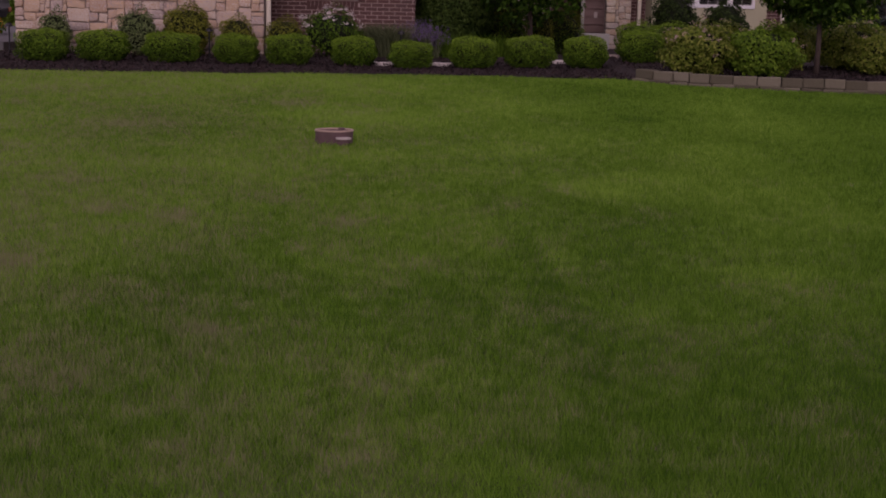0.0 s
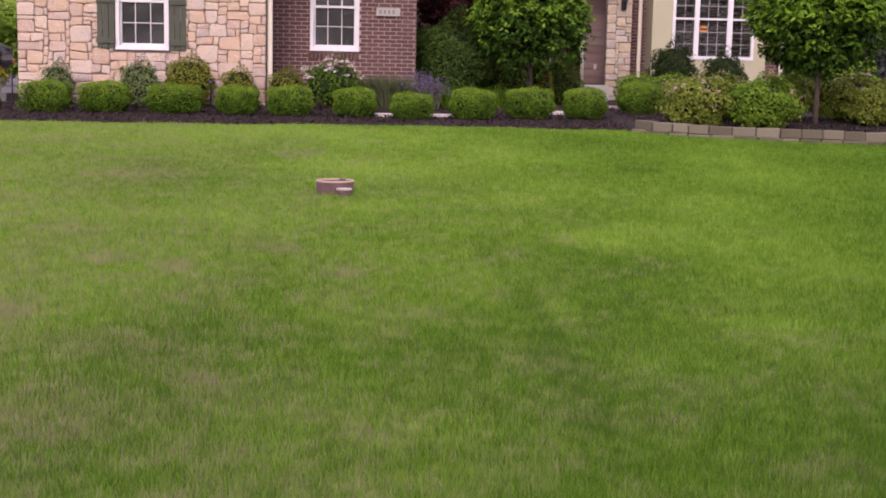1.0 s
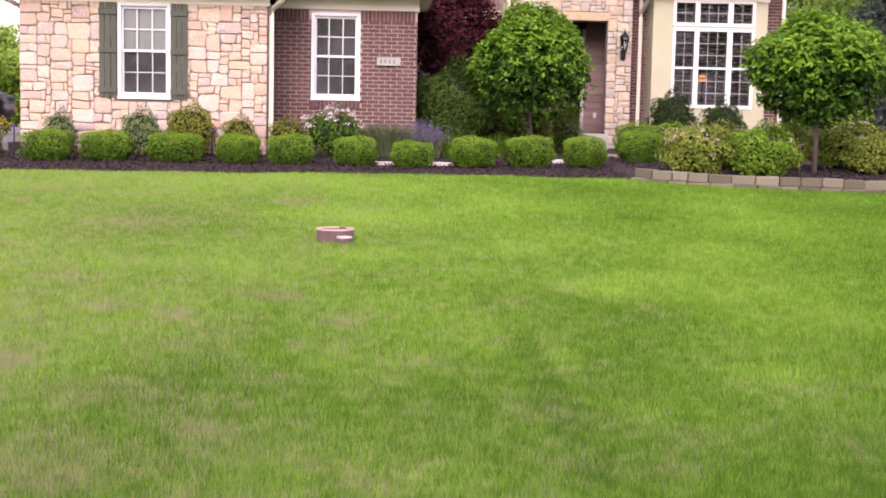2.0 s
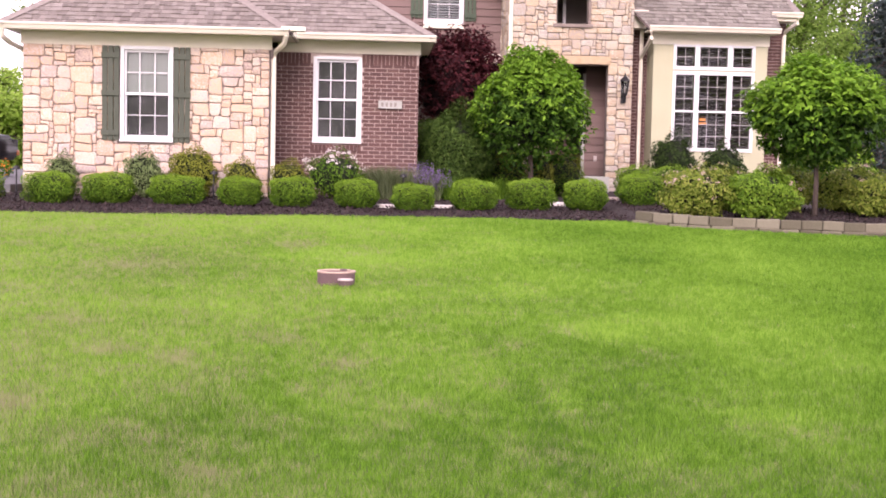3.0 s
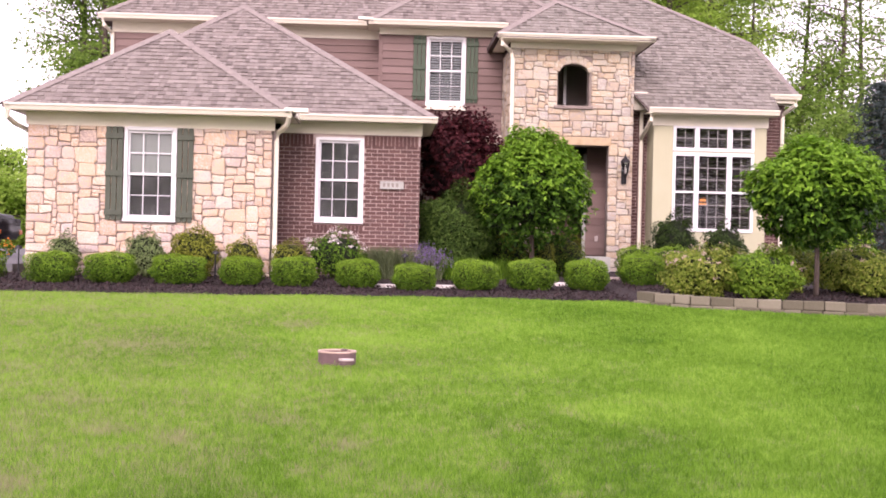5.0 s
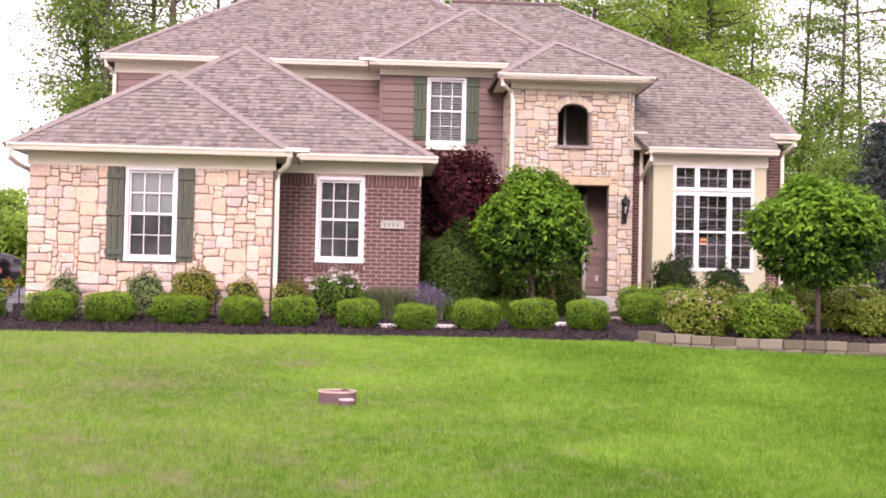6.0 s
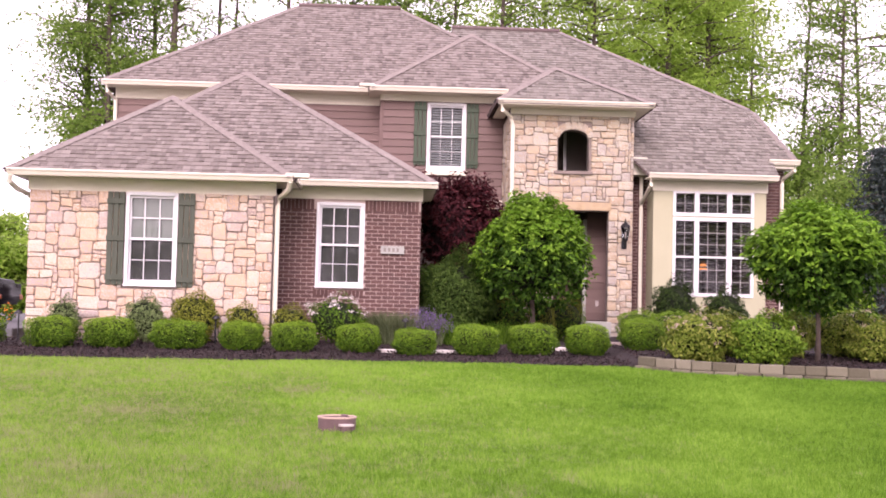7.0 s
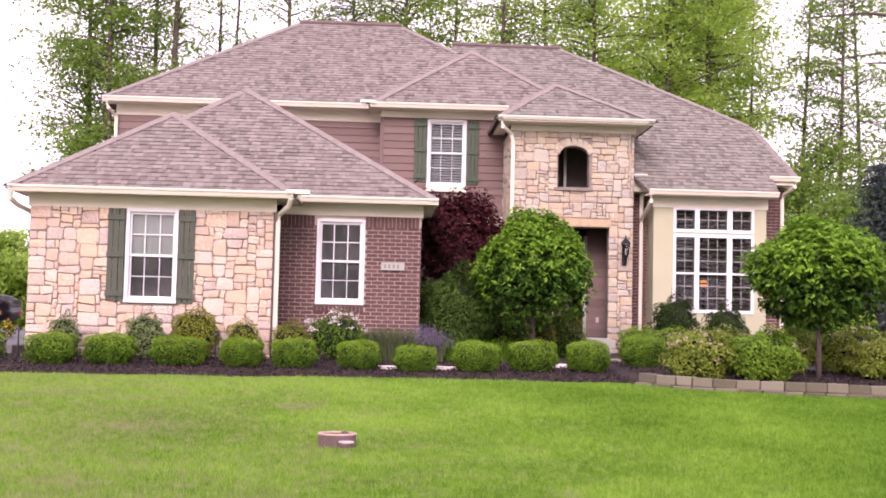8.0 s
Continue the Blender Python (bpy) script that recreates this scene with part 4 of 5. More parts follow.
stand(shrub("flowering_shrub", "loose green shrub with white flower heads", "shrub", 1.0, 0.7, 0.78, M_BOX, 3600, 0.045, 2.0, seed=25, lumps=0.12, fill=0.4, bloom_mat=M_PETAL, bloom_n=46), -0.74, 20.55)
stand(shrub("flowering_shrub", "low shrub with white flowers at the driveway corner", "shrub", 0.5, 0.4, 0.66, M_SILVER, 3600, 0.040, 2.0, seed=26, lumps=0.12, fill=0.5, bloom_mat=M_PETAL, bloom_n=3), -5.05, 20.4)


def stalks(name, label, x, y, w, d, h, mat, count, seed, heads=None):
    """A clump of thin upright stems, each a narrow tapered blade, with flower spikes where it has them."""
    rng = np.random.default_rng(seed)
    e = group_of(name, label, "plant", (x, y, bed_z(x, y)))
    base = np.c_[rng.normal(scale=w * 0.16, size=count), rng.normal(scale=d * 0.16, size=count), np.zeros(count)]
    lean = np.c_[rng.normal(scale=w * 0.26, size=count), rng.normal(scale=d * 0.26, size=count), h * rng.uniform(0.6, 1.05, count)]
    side = rng.normal(size=(count, 3)) * np.array([1, 1, 0])
    side /= np.linalg.norm(side, axis=1)[:, None]
    vs, fs = [], []
    for i in range(count):
        b, t, s = base[i], base[i] + lean[i], side[i] * 0.008
        m = b + lean[i] * 0.55 - np.array([lean[i][0], lean[i][1], 0]) * 0.18
        k = len(vs)
        vs += [b - s, b + s, m + s * 0.8, m - s * 0.8, t]
        fs += [(k, k + 1, k + 2, k + 3), (k + 3, k + 2, k + 4)]
    tagged(raw("stem", vs, fs, mat, e), kind="stuff")
    if heads:
        tips = np.repeat(base + lean, 10, 0) + rng.normal(scale=0.012, size=(count * 10, 3)) - np.array([0, 0, 1]) * rng.uniform(0, 0.14, (count * 10, 1))
        tagged(leaf_mesh("flower_head", tips, rng.normal(size=tips.shape), 0.022, heads, e, rng, 0.9, label="lilac flower spikes"), kind="stuff")
    return e


stalks("silver_grass", "grey-green feathery clump against the brick wall", 0.20, 20.95, 0.8, 0.5, 0.56, M_CLUMP, 900, 31)
stalks("silver_grass", "grey-green feathery clump against the brick wall", -0.15, 21.1, 0.6, 0.5, 0.56, M_CLUMP, 500, 32)
stalks("lavender", "lavender clump with lilac flower spikes", 0.82, 20.9, 0.55, 0.5, 0.52, M_CLUMP, 130, 33, M_LILAC)
stalks("lavender", "lavender clump with lilac flower spikes", 0.66, 21.5, 0.5, 0.5, 0.60, M_CLUMP, 90, 34, M_LILAC)
stalks("daylily", "arching green strap-leaved clump in mulch", 1.12, 21.2, 0.9, 0.7, 0.42, M_BOX, 260, 35)
stalks("daylily", "arching green strap-leaved clump in mulch", 1.95, 21.8, 0.9, 0.7, 0.42, M_BOX, 260, 36)
stand(shrub("feathery_shrub", "loose feathery green shrub beside the brick wall", "shrub", 1.42, 1.1, 1.58, M_FEATHER, 20000, 0.10, 2.0, 0.20, seed=41, lumps=0.13, fill=0.5), 1.34, 23.5)
stand(shrub("dark_shrub", "dark-green shrub in the shade of the red maple", "shrub", 1.3, 1.0, 1.3, M_DARKLEAF, 6000, 0.055, 2.0, 0.4, seed=42, lumps=0.12, fill=0.5), 2.25, 24.5)
stand(shrub("yew", "low clipped yew with golden tips", "shrub", 0.80, 0.7, 0.80, M_BOX, 6500, 0.035, 3.2, 0.4, seed=43, lumps=0.07, tips=M_BOXGOLD), 2.36, 23.9)
stand(shrub("golden_shrub", "low clipped shrub with golden tips before the porch", "shrub", 0.50, 0.5, 0.78, M_BOXGOLD, 3800, 0.035, 3.0, 0.4, seed=44, lumps=0.07), 3.00, 23.8)
stand(shrub("yew", "low clipped yew with golden tips", "shrub", 0.92, 0.7, 0.80, M_BOX, 6500, 0.035, 3.2, 0.4, seed=45, lumps=0.07, tips=M_BOXGOLD), 3.44, 24.2)
stand(shrub("golden_shrub", "low golden-green mound at the porch pillar", "shrub", 0.72, 0.6, 0.57, M_BOX, 4600, 0.030, 2.6, seed=46, tips=M_BOXLIT), 4.47, 22.0)
stand(shrub("golden_shrub", "rounded light-green mound in the planting bed", "shrub", 0.80, 0.7, 0.57, M_BOX, 5000, 0.030, 2.6, seed=47, tips=M_BOXLIT), 4.98, 21.6)
stand(shrub("holly", "dark glossy holly beneath the tall window", "shrub", 0.95, 0.8, 1.20, M_DARKLEAF, 4800, 0.060, 1.9, 0.5, seed=48, lumps=0.13, fill=0.4), 5.78, 24.9)
stand(shrub("holly", "dark glossy holly beneath the tall window", "shrub", 0.90, 0.8, 1.02, M_DARKLEAF, 4400, 0.060, 1.9, 0.5, seed=49, lumps=0.13, fill=0.4), 6.80, 24.9)
# x, y, width, depth, height, flower heads, leaf
SPIREAS = ((4.50, 17.82, 0.94, 0.9, 0.68, 24, M_SPIREA), (5.37, 17.60, 0.92, 0.85, 0.69, 12, M_SPIREAGREEN), (7.40, 18.40, 1.00, 0.9, 0.60, 6, M_SPIREA), (5.15, 19.15, 1.05, 0.9, 0.62, 16, M_SPIREA),
           (6.10, 19.20, 1.00, 0.8, 0.62, 12, M_SPIREA), (7.25, 19.45, 1.20, 0.9, 0.66, 12, M_SPIREA), (8.30, 19.8, 1.0, 0.9, 0.6, 4, M_SPIREA))
for i, (x, y, w, d, h, b, leaf) in enumerate(SPIREAS):
    stand(shrub("spirea", "mounded yellow-green spirea with dusty pink blooms" if b > 10 else "mounded yellow-green spirea in the raised bed", "shrub", w, d, h, leaf, 7500, 0.056, 2.5, 0.5, seed=60 + i, lumps=0.12, fill=0.38, bloom_mat=M_PINK, bloom_n=b, group="spirea mounds"), x, y)
stand(shrub("green_shrub", "light green leafy shrub behind the spirea", "shrub", 1.15, 0.8, 0.95, M_MAGNOLIA, 3200, 0.075, 2.0, 0.6, seed=70, lumps=0.12, fill=0.4, tips=M_BOXLIT), 8.45, 22.6)


def small_tree(name, label, x, y, trunk_h, crown_w, crown_h, z0, mat, count, size, seed, flat_top=0.0, aspect=0.42, inner=M_INNER, cone=0.0, forks=5, trunk_r=0.045, spread=0.2, inner_size=0.6, tips=None):
    """A lollipop tree: tapered trunk, limbs and a crown of rosettes, each rosette a ring of single leaves."""
    rng = np.random.default_rng(seed)
    e = group_of(name, label, "tree", (x, y, bed_z(x, y)))
    bm = bmesh.new()
    tube(bm, [(0, 0, -0.08), (0.012, 0.01, trunk_h * 0.5), (-0.01, 0, trunk_h), (0, 0, z0 + crown_h * 0.7)], [trunk_r * 1.25, trunk_r, trunk_r * 0.9, 0.012], 9)
    for k in range(forks * 3):
        a = 2 * math.pi * k / (forks * 3) + rng.uniform(-0.2, 0.2)
        s = trunk_h + (crown_h * 0.5) * rng.random()
        r = crown_w * rng.uniform(0.28, 0.42)
        tube(bm, [(0, 0, s), (r * 0.5 * math.cos(a), r * 0.5 * math.sin(a), s + 0.16), (r * math.cos(a), r * math.sin(a), s + 0.42)], [0.018, 0.012, 0.004], 5)
    part("trunk", bm, M_BARK, e, "thin grey-brown trunk and limbs", smooth=True)
    # dark core stands in for shade within the crown
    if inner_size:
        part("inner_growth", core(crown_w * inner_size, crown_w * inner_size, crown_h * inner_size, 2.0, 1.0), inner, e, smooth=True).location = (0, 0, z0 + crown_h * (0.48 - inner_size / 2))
    k = count // 7
    a = rng.normal(size=(k, 3))
    a /= np.linalg.norm(a, axis=1)[:, None]
    a[:, 2] = np.where((a[:, 2] < -0.3) & (rng.random(k) < 0.6), -a[:, 2], a[:, 2])
    lump = 1 + spread * 0.5 * (np.sin(6 * a[:, 0] + 4 * a[:, 2] + seed) + np.cos(5 * a[:, 1] - 6 * a[:, 2])) + spread * 0.4 * rng.normal(size=k)
    r = lump * (1 - 0.55 * rng.random(k) ** 1.8)
    taper = 1 - cone * np.clip(a[:, 2], -0.6, 1)
    hub = np.c_[a[:, 0] * crown_w / 2 * r * taper, a[:, 1] * crown_w / 2 * r * taper, z0 + crown_h / 2 + np.clip(a[:, 2], -1, 1) * crown_h / 2 * r]
    pts = np.repeat(hub, 7, 0) + rng.normal(scale=size * 0.22, size=(k * 7, 3))
    out = np.repeat(a, 7, 0) * 0.7 + np.array([0, 0, 0.75])
    # outer and upper leaves get the lit copy, so light is painted on
    lit_top = np.repeat((r + 0.28 * a[:, 2] + 0.10 * rng.normal(size=k) > 0.96), 7) if tips else np.zeros(k * 7, bool)
    leaf_mesh("crown", pts[~lit_top], out[~lit_top], size, mat, e, rng, aspect, droop=0.5, loose=0.55)
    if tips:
        leaf_mesh("new_growth", pts[lit_top], out[lit_top], size, tips, e, rng, aspect, droop=0.3, loose=0.5, label="bright outer leaves with sunlight put into their colour")
    return e


small_tree("magnolia_tree", "small round-headed tree with glossy green leaves", 6.38, 18.30, 0.92, 1.98, 1.48, 0.78, M_MAGNOLIA, 21000, 0.108, 81, spread=0.12, cone=0.06, trunk_r=0.036, tips=M_MAGLIT)
small_tree("magnolia_tree", "dense dome-headed tree with glossy green leaves", 2.69, 22.7, 0.80, 2.06, 2.04, 0.59, M_MAGNOLIA, 23000, 0.104, 82, cone=0.26, spread=0.10, tips=M_MAGLIT)
red = small_tree("red_maple", "dark red-leaved maple behind the brick wall", 1.35, 25.2, 1.0, 1.9, 2.2, 0.95, M_REDLEAF, 12000, 0.085, 83, spread=0.24, aspect=0.55, inner=M_INNERRED)
for k, (dx, dz) in enumerate(((0.35, 0.25), (-0.3, 0.1), (0.75, -0.25))):
    leaf_mesh("crown", shell_points(1500, 0.9, 0.8, 0.6, 2, RNG, 0.7, 0.15)[0] + np.array([dx, 0.1 * k, 2.35 + dz]), RNG.normal(size=(1500, 3)) + np.array([0, 0, 1.2]), 0.08, M_REDLEAF, red, RNG, 0.55)


# low retaining edge of tumbled blocks round the raised bed
def edging():
    e = tagged(new("garden_edging"), "low edging of tumbled grey-brown blocks round the bed", "garden edging")
    kinds = []
    for w in (0.31, 0.27, 0.22):
        bm = one_box(-w / 2 + 0.003, w / 2 - 0.003, -0.09, 0.09, 0, 0.125, 0.016)
        for v in bm.verts:
            v.co += Vector((noise.noise(v.co * 9 + Vector((w * 50, 0, 0))), noise.noise(v.co * 9 + Vector((0, w * 70, 0))), noise.noise(v.co * 9))) * 0.013
        me = bpy.data.meshes.new("block")
        bm.to_mesh(me)
        bm.free()
        me.materials.append(M_KERB)
        kinds.append((w, me))
    r = random.Random(5)
    for course in range(2):
        x = 3.60 + 0.06 * course
        while x < 11.5:
            w, me = kinds[r.choice((0, 0, 1, 2))]
            slope = (bed_front(x + 0.2) - bed_front(x)) / 0.2
            a = math.atan(slope)
            cx = x + w / 2 * math.cos(a)
            cy = bed_front(cx) - 0.03 * (1 - course) + r.uniform(-0.006, 0.006)
            ob = new("block", me)
            ob.parent = e
            ob.matrix_basis = pose(cx, cy, ground_z(cx, cy) - 0.088 + 0.126 * course + r.uniform(-0.006, 0.006), r.uniform(-2, 2), r.uniform(-1.5, 1.5), math.degrees(a) + r.uniform(-3, 3))
            x += w * math.cos(a)


edging()

# path lights: little stakes with caps
for x, y in ((-2.62, 20.1), (0.37, 20.5), (-5.75, 20.35)):
    e = group_of("path_light", "small dark stake light standing in mulch", "path light", (x, y, bed_z(x, y)), "path lights")
    part("stake", tube(bmesh.new(), [(0, 0, -0.05), (0, 0, 0.42)], 0.012, 7), M_METAL, e)
    part("cap", tube(bmesh.new(), [(0, 0, 0.40), (0, 0, 0.43), (0, 0, 0.46)], [0.06, 0.055, 0.015], 12), M_METAL, e)


# ---- background: car, woods, spruce ----
def car(x, y, turn):
    e = tagged(new("car"), "black car parked on the grey driveway", "car")
    bm = bmesh.new()
    prism(bm, [(-2.2, 0.35), (2.2, 0.35), (2.25, 0.62), (2.1, 0.86), (1.2, 0.98), (0.55, 1.42), (-1.1, 1.45), (-1.9, 1.02), (-2.22, 0.92)], -0.85, 0.85)
    bmesh.ops.bevel(bm, geom=bm.edges[:], offset=0.09, segments=3, affect="EDGES")
    part("body", bm, M_CARPAINT, e, smooth=True)
    for s in (-1, 1):
        part("side_window", prism(bmesh.new(), [(0.98, 1.02), (0.5, 1.36), (-1.0, 1.38), (-1.55, 1.04)], s * 0.845, s * 0.862), M_GLASS, e)
        for wx in (-1.35, 1.35):
            wheel = part("wheel", tube(bmesh.new(), [(wx, s * 0.70, 0.33), (wx, s * 0.90, 0.33)], 0.33, 24), M_RUBBER, e)
            part("rim", tube(bmesh.new(), [(wx, s * 0.88, 0.33), (wx, s * 0.915, 0.33)], 0.21, 16), M_METAL, wheel)
        part("headlight", one_box(2.02, 2.20, s * 0.62 - 0.16, s * 0.62 + 0.16, 0.66, 0.80, 0.03), M_METAL, e)
        part("indicator", one_box(2.12, 2.235, s * 0.70 - 0.1, s * 0.70 + 0.1, 0.46, 0.56, 0.02), M_LAMPRED, e)
    e.matrix_basis = pose(x, y, 1.075, 0, 0, turn) @ Matrix.Diagonal((1, 1, 1.12, 1))


car(-11.0, 30.5, -4)
flower = group_of("flower_clump", "clump of orange flowers at the driveway edge", "flower_head", (-8.40, 28.6, 1.075))
leaf_mesh("foliage", shell_points(500, 0.5, 0.4, 0.35, 2, RNG, 0.5)[0], RNG.normal(size=(500, 3)) + np.array([0, 0, 1.0]), 0.06, M_BOX, flower, RNG)
tagged(leaf_mesh("flower_head", shell_points(50, 0.4, 0.4, 0.42, 2, RNG, 0.1)[0] + np.array([0, 0, 0.03]), RNG.normal(size=(50, 3)) + np.array([0, -1.0, 1.0]), 0.06, M_EMBER, flower, RNG, 0.9), kind="stuff")


def wood_tree(x, y, height, crown_w, crown_from, count, seed, lean=0.0, r=0.16, size=0.155, mat=M_WOODLEAF, label="tall thin woodland tree with light green leaves"):
    """A forest tree: long tapered trunk, limbs, and leaf sprays gathered round the limb ends, with gaps between."""
    rng = np.random.default_rng(seed)
    e = group_of("woodland_tree", label, "tree", (x, y, 1.03), "woodland trees")
    bm = bmesh.new()
    path = [(0, 0, -0.3)] + [(lean * height * f + 0.10 * math.sin(5 * f + seed), 0.1 * math.cos(4 * f + seed), height * f) for f in (0.2, 0.45, 0.7, 1.0)]
    tube(bm, path, [r * 1.2, r, r * 0.8, r * 0.5, 0.02], 8)
    limbs = max(14, min(90, int(count / 120)))
    sprays = []
    for k in range(limbs):
        f = crown_from + (0.98 - crown_from) * (k + rng.random()) / limbs
        a = rng.uniform(0, 2 * math.pi)
        reach = crown_w / 2 * (0.35 + 0.75 * math.sin(math.pi * min(1, (f - crown_from) / (1.001 - crown_from) * 0.8 + 0.15))) * rng.uniform(0.55, 1.2)
        s = np.array([lean * height * f, 0, height * f])
        t = s + np.array([reach * math.cos(a), reach * math.sin(a), reach * rng.uniform(-0.1, 0.4)])
        tube(bm, [tuple(s), tuple(s * 0.5 + t * 0.5 + np.array([0, 0, 0.15])), tuple(t)], [r * 0.32, r * 0.2, 0.012], 5)
        for q in (0.4, 0.7, 1.0):
            sprays.append(s + (t - s) * q + rng.normal(size=3) * np.array([0.25, 0.25, 0.05]))
    part("trunk", bm, M_BARK, e, smooth=True)
    # each spray is a flat fan of leaves, thick in its middle and frayed at its rim
    sprays = np.array(sprays)
    pick = rng.integers(0, len(sprays), count)
    wide = (0.75 + 0.5 * rng.random(len(sprays)))[pick][:, None]
    p = np.clip(rng.normal(size=(count, 3)), -1.7, 1.7) * np.array([0.46, 0.46, 0.22]) * wide * (crown_w / 4) ** 0.5
    p[:, 2] -= 0.16 * np.hypot(p[:, 0], p[:, 1])
    leaf_mesh("crown", sprays[pick] + p, np.array([0, -0.25, 0.8]) + rng.normal(scale=0.35, size=(count, 3)), size, mat, e, rng, 0.62, droop=0.5, loose=0.35)


WOODS = [(-14.2, 50, 19, 4.0, 0.16, 18850, 0.0, 0.15), (-12.6, 47, 17, 4.2, 0.16, 18850, 0.01, 0.13), (-12.4, 54, 20, 4.8, 0.2, 17400, 0.0, 0.14),
         (-10.3, 48, 20, 2.8, 0.50, 2175, 0.0, 0.17), (-9.4, 55, 21, 2.6, 0.55, 1305, 0.01, 0.10), (-9.2, 51, 19, 2.4, 0.5, 1595, -0.01, 0.11), (-6.4, 50, 20, 3.0, 0.52, 3190, 0.0, 0.13),
         (-4.2, 56, 20, 4.0, 0.48, 11600, 0.0, 0.12), (-1.8, 52, 19, 4.0, 0.5, 11600, 0.01, 0.13), (0.4, 57, 20, 3.6, 0.55, 4640, 0.0, 0.12), (2.2, 50, 19, 2.6, 0.5, 2610, 0.0, 0.14),
         (4.3, 56, 20, 4.0, 0.46, 11600, 0.0, 0.12), (6.2, 53, 19, 4.6, 0.36, 17400, 0.0, 0.14), (8.4, 49, 18, 4.8, 0.30, 20300, 0.03, 0.16), (10.6, 50, 18, 4.6, 0.28, 20300, 0.0, 0.16), (12.0, 56, 19, 4.4, 0.3, 13050, 0.0, 0.13),
         (13.1, 53, 16, 2.2, 0.30, 1305, 0.0, 0.09), (15.4, 54, 19, 3.2, 0.16, 6800, 0.03, 0.11), (15.9, 50, 18, 3.2, 0.14, 6800, 0.01, 0.11), (17.9, 53, 19, 3.6, 0.12, 6800, -0.025, 0.11), (14.0, 46, 8, 3.8, 0.08, 8700, 0.0, 0.10), (17.6, 47, 18, 3.4, 0.14, 6800, 0.02, 0.12), (12.6, 44, 6.5, 3.0, 0.10, 6525, 0.0, 0.08), (13.3, 40, 5.0, 3.4, 0.04, 8000, 0.0, 0.08), (11.6, 41, 4.4, 3.2, 0.04, 7000, 0.0, 0.08), (15.0, 38, 4.6, 3.6, 0.04, 8000, 0.0, 0.08), (15.6, 42, 6.0, 4.0, 0.06, 8700, 0.0, 0.08)]
for i, (x, y, h, w, c, k, lean, r) in enumerate(WOODS):
    wood_tree(x + 0.046 * y, y, h, w, c, int(k * 1.15), 100 + i, lean, r, mat=M_SUNLEAF if 5 < x < 13 and y > 45 else M_WOODLEAF)
for i, (x, y, h, w) in enumerate(((-21.6, 62, 4.6, 4.5), (-24.6, 66, 5.2, 6), (-29, 70, 6.4, 8), (-19.5, 58, 3.2, 4), (17.5, 60, 6, 8), (24, 58, 9, 8), (12, 62, 8, 8), (29, 62, 10, 9))):
    wood_tree(x + 0.046 * y, y, h, w, 0.06, 7500, 200 + i, 0.0, 0.14, 0.24, mat=M_SUNLEAF if x < 0 else M_WOODLEAF, label="low broad tree at the edge of the woods")
# a second, deeper row that closes the gaps between the front trees
for i, (x, y, h, w, k) in enumerate(((-1.0, 70, 20, 6, 5000), (4.0, 74, 22, 7, 7000), (8.0, 70, 21, 7.5, 9000), (11.5, 74, 23, 8, 11000), (14.5, 69, 21, 7, 10000), (17.0, 72, 20, 5.5, 5000))):
    wood_tree(x + 0.046 * y, y, h, w, 0.25, k, 250 + i, 0.0, 0.13, 0.26, mat=M_SUNLEAF, label="hazy tree deeper in the woods")
wood_tree(13.6, 30, 15, 7.5, 0.45, 3200, 300, -0.05, 0.2, 0.12, label="tall tree whose branch hangs over the drive")


# Unseen row behind the camera, added so the panes reflect something dark.
for i, (x, y) in enumerate(((-26, -34), (-17, -30), (-9, -36), (-1, -31), (8, -35), (16, -30), (25, -36))):
    wood_tree(x, y, 13 + i % 3, 9, 0.10, 2600, 400 + i, 0.0, 0.2, 0.42, label="unseen broad tree, added to darken the window reflections")


def spruce(x, y, h, w, seed):
    rng = np.random.default_rng(seed)
    e = group_of("spruce", "blue-green spruce with layered drooping boughs", "tree", (x, y, 1.03))
    bm = tube(bmesh.new(), [(0, 0, -0.2), (0, 0, h * 0.5), (0, 0, h)], [0.13, 0.08, 0.01], 8)
    pts = []
    levels = 22
    for k in range(levels):
        f = 0.05 + 0.93 * k / levels
        reach = w / 2 * (1 - f) ** 0.85 + 0.08
        for j in range(9):
            a = 2 * math.pi * (j + 0.5 * (k % 2)) / 9 + rng.uniform(-0.2, 0.2)
            rr = reach * rng.uniform(0.8, 1.1)
            tip = (rr * math.cos(a), rr * math.sin(a), h * f - 0.18 * rr)
            tube(bm, [(0, 0, h * f), (tip[0] * 0.5, tip[1] * 0.5, h * f - 0.02), tip], [0.02, 0.014, 0.004], 4)
            q = rng.random(90) ** 0.7
            b = np.outer(q, tip) + np.c_[np.zeros(90), np.zeros(90), h * f * (1 - q)]
            b += rng.normal(size=(90, 3)) * np.array([0.09, 0.09, 0.03]) * (0.4 + q)[:, None]
            pts.append(b)
    part("trunk", bm, M_BARK, e)
    pts = np.concatenate(pts)
    leaf_mesh("crown", pts, np.array([0, 0, 1.0]) + rng.normal(scale=0.3, size=pts.shape), 0.11, M_SPRUCE, e, rng, 0.28, droop=0.3)


spruce(10.42, 26.0, 4.35, 3.3, 91)


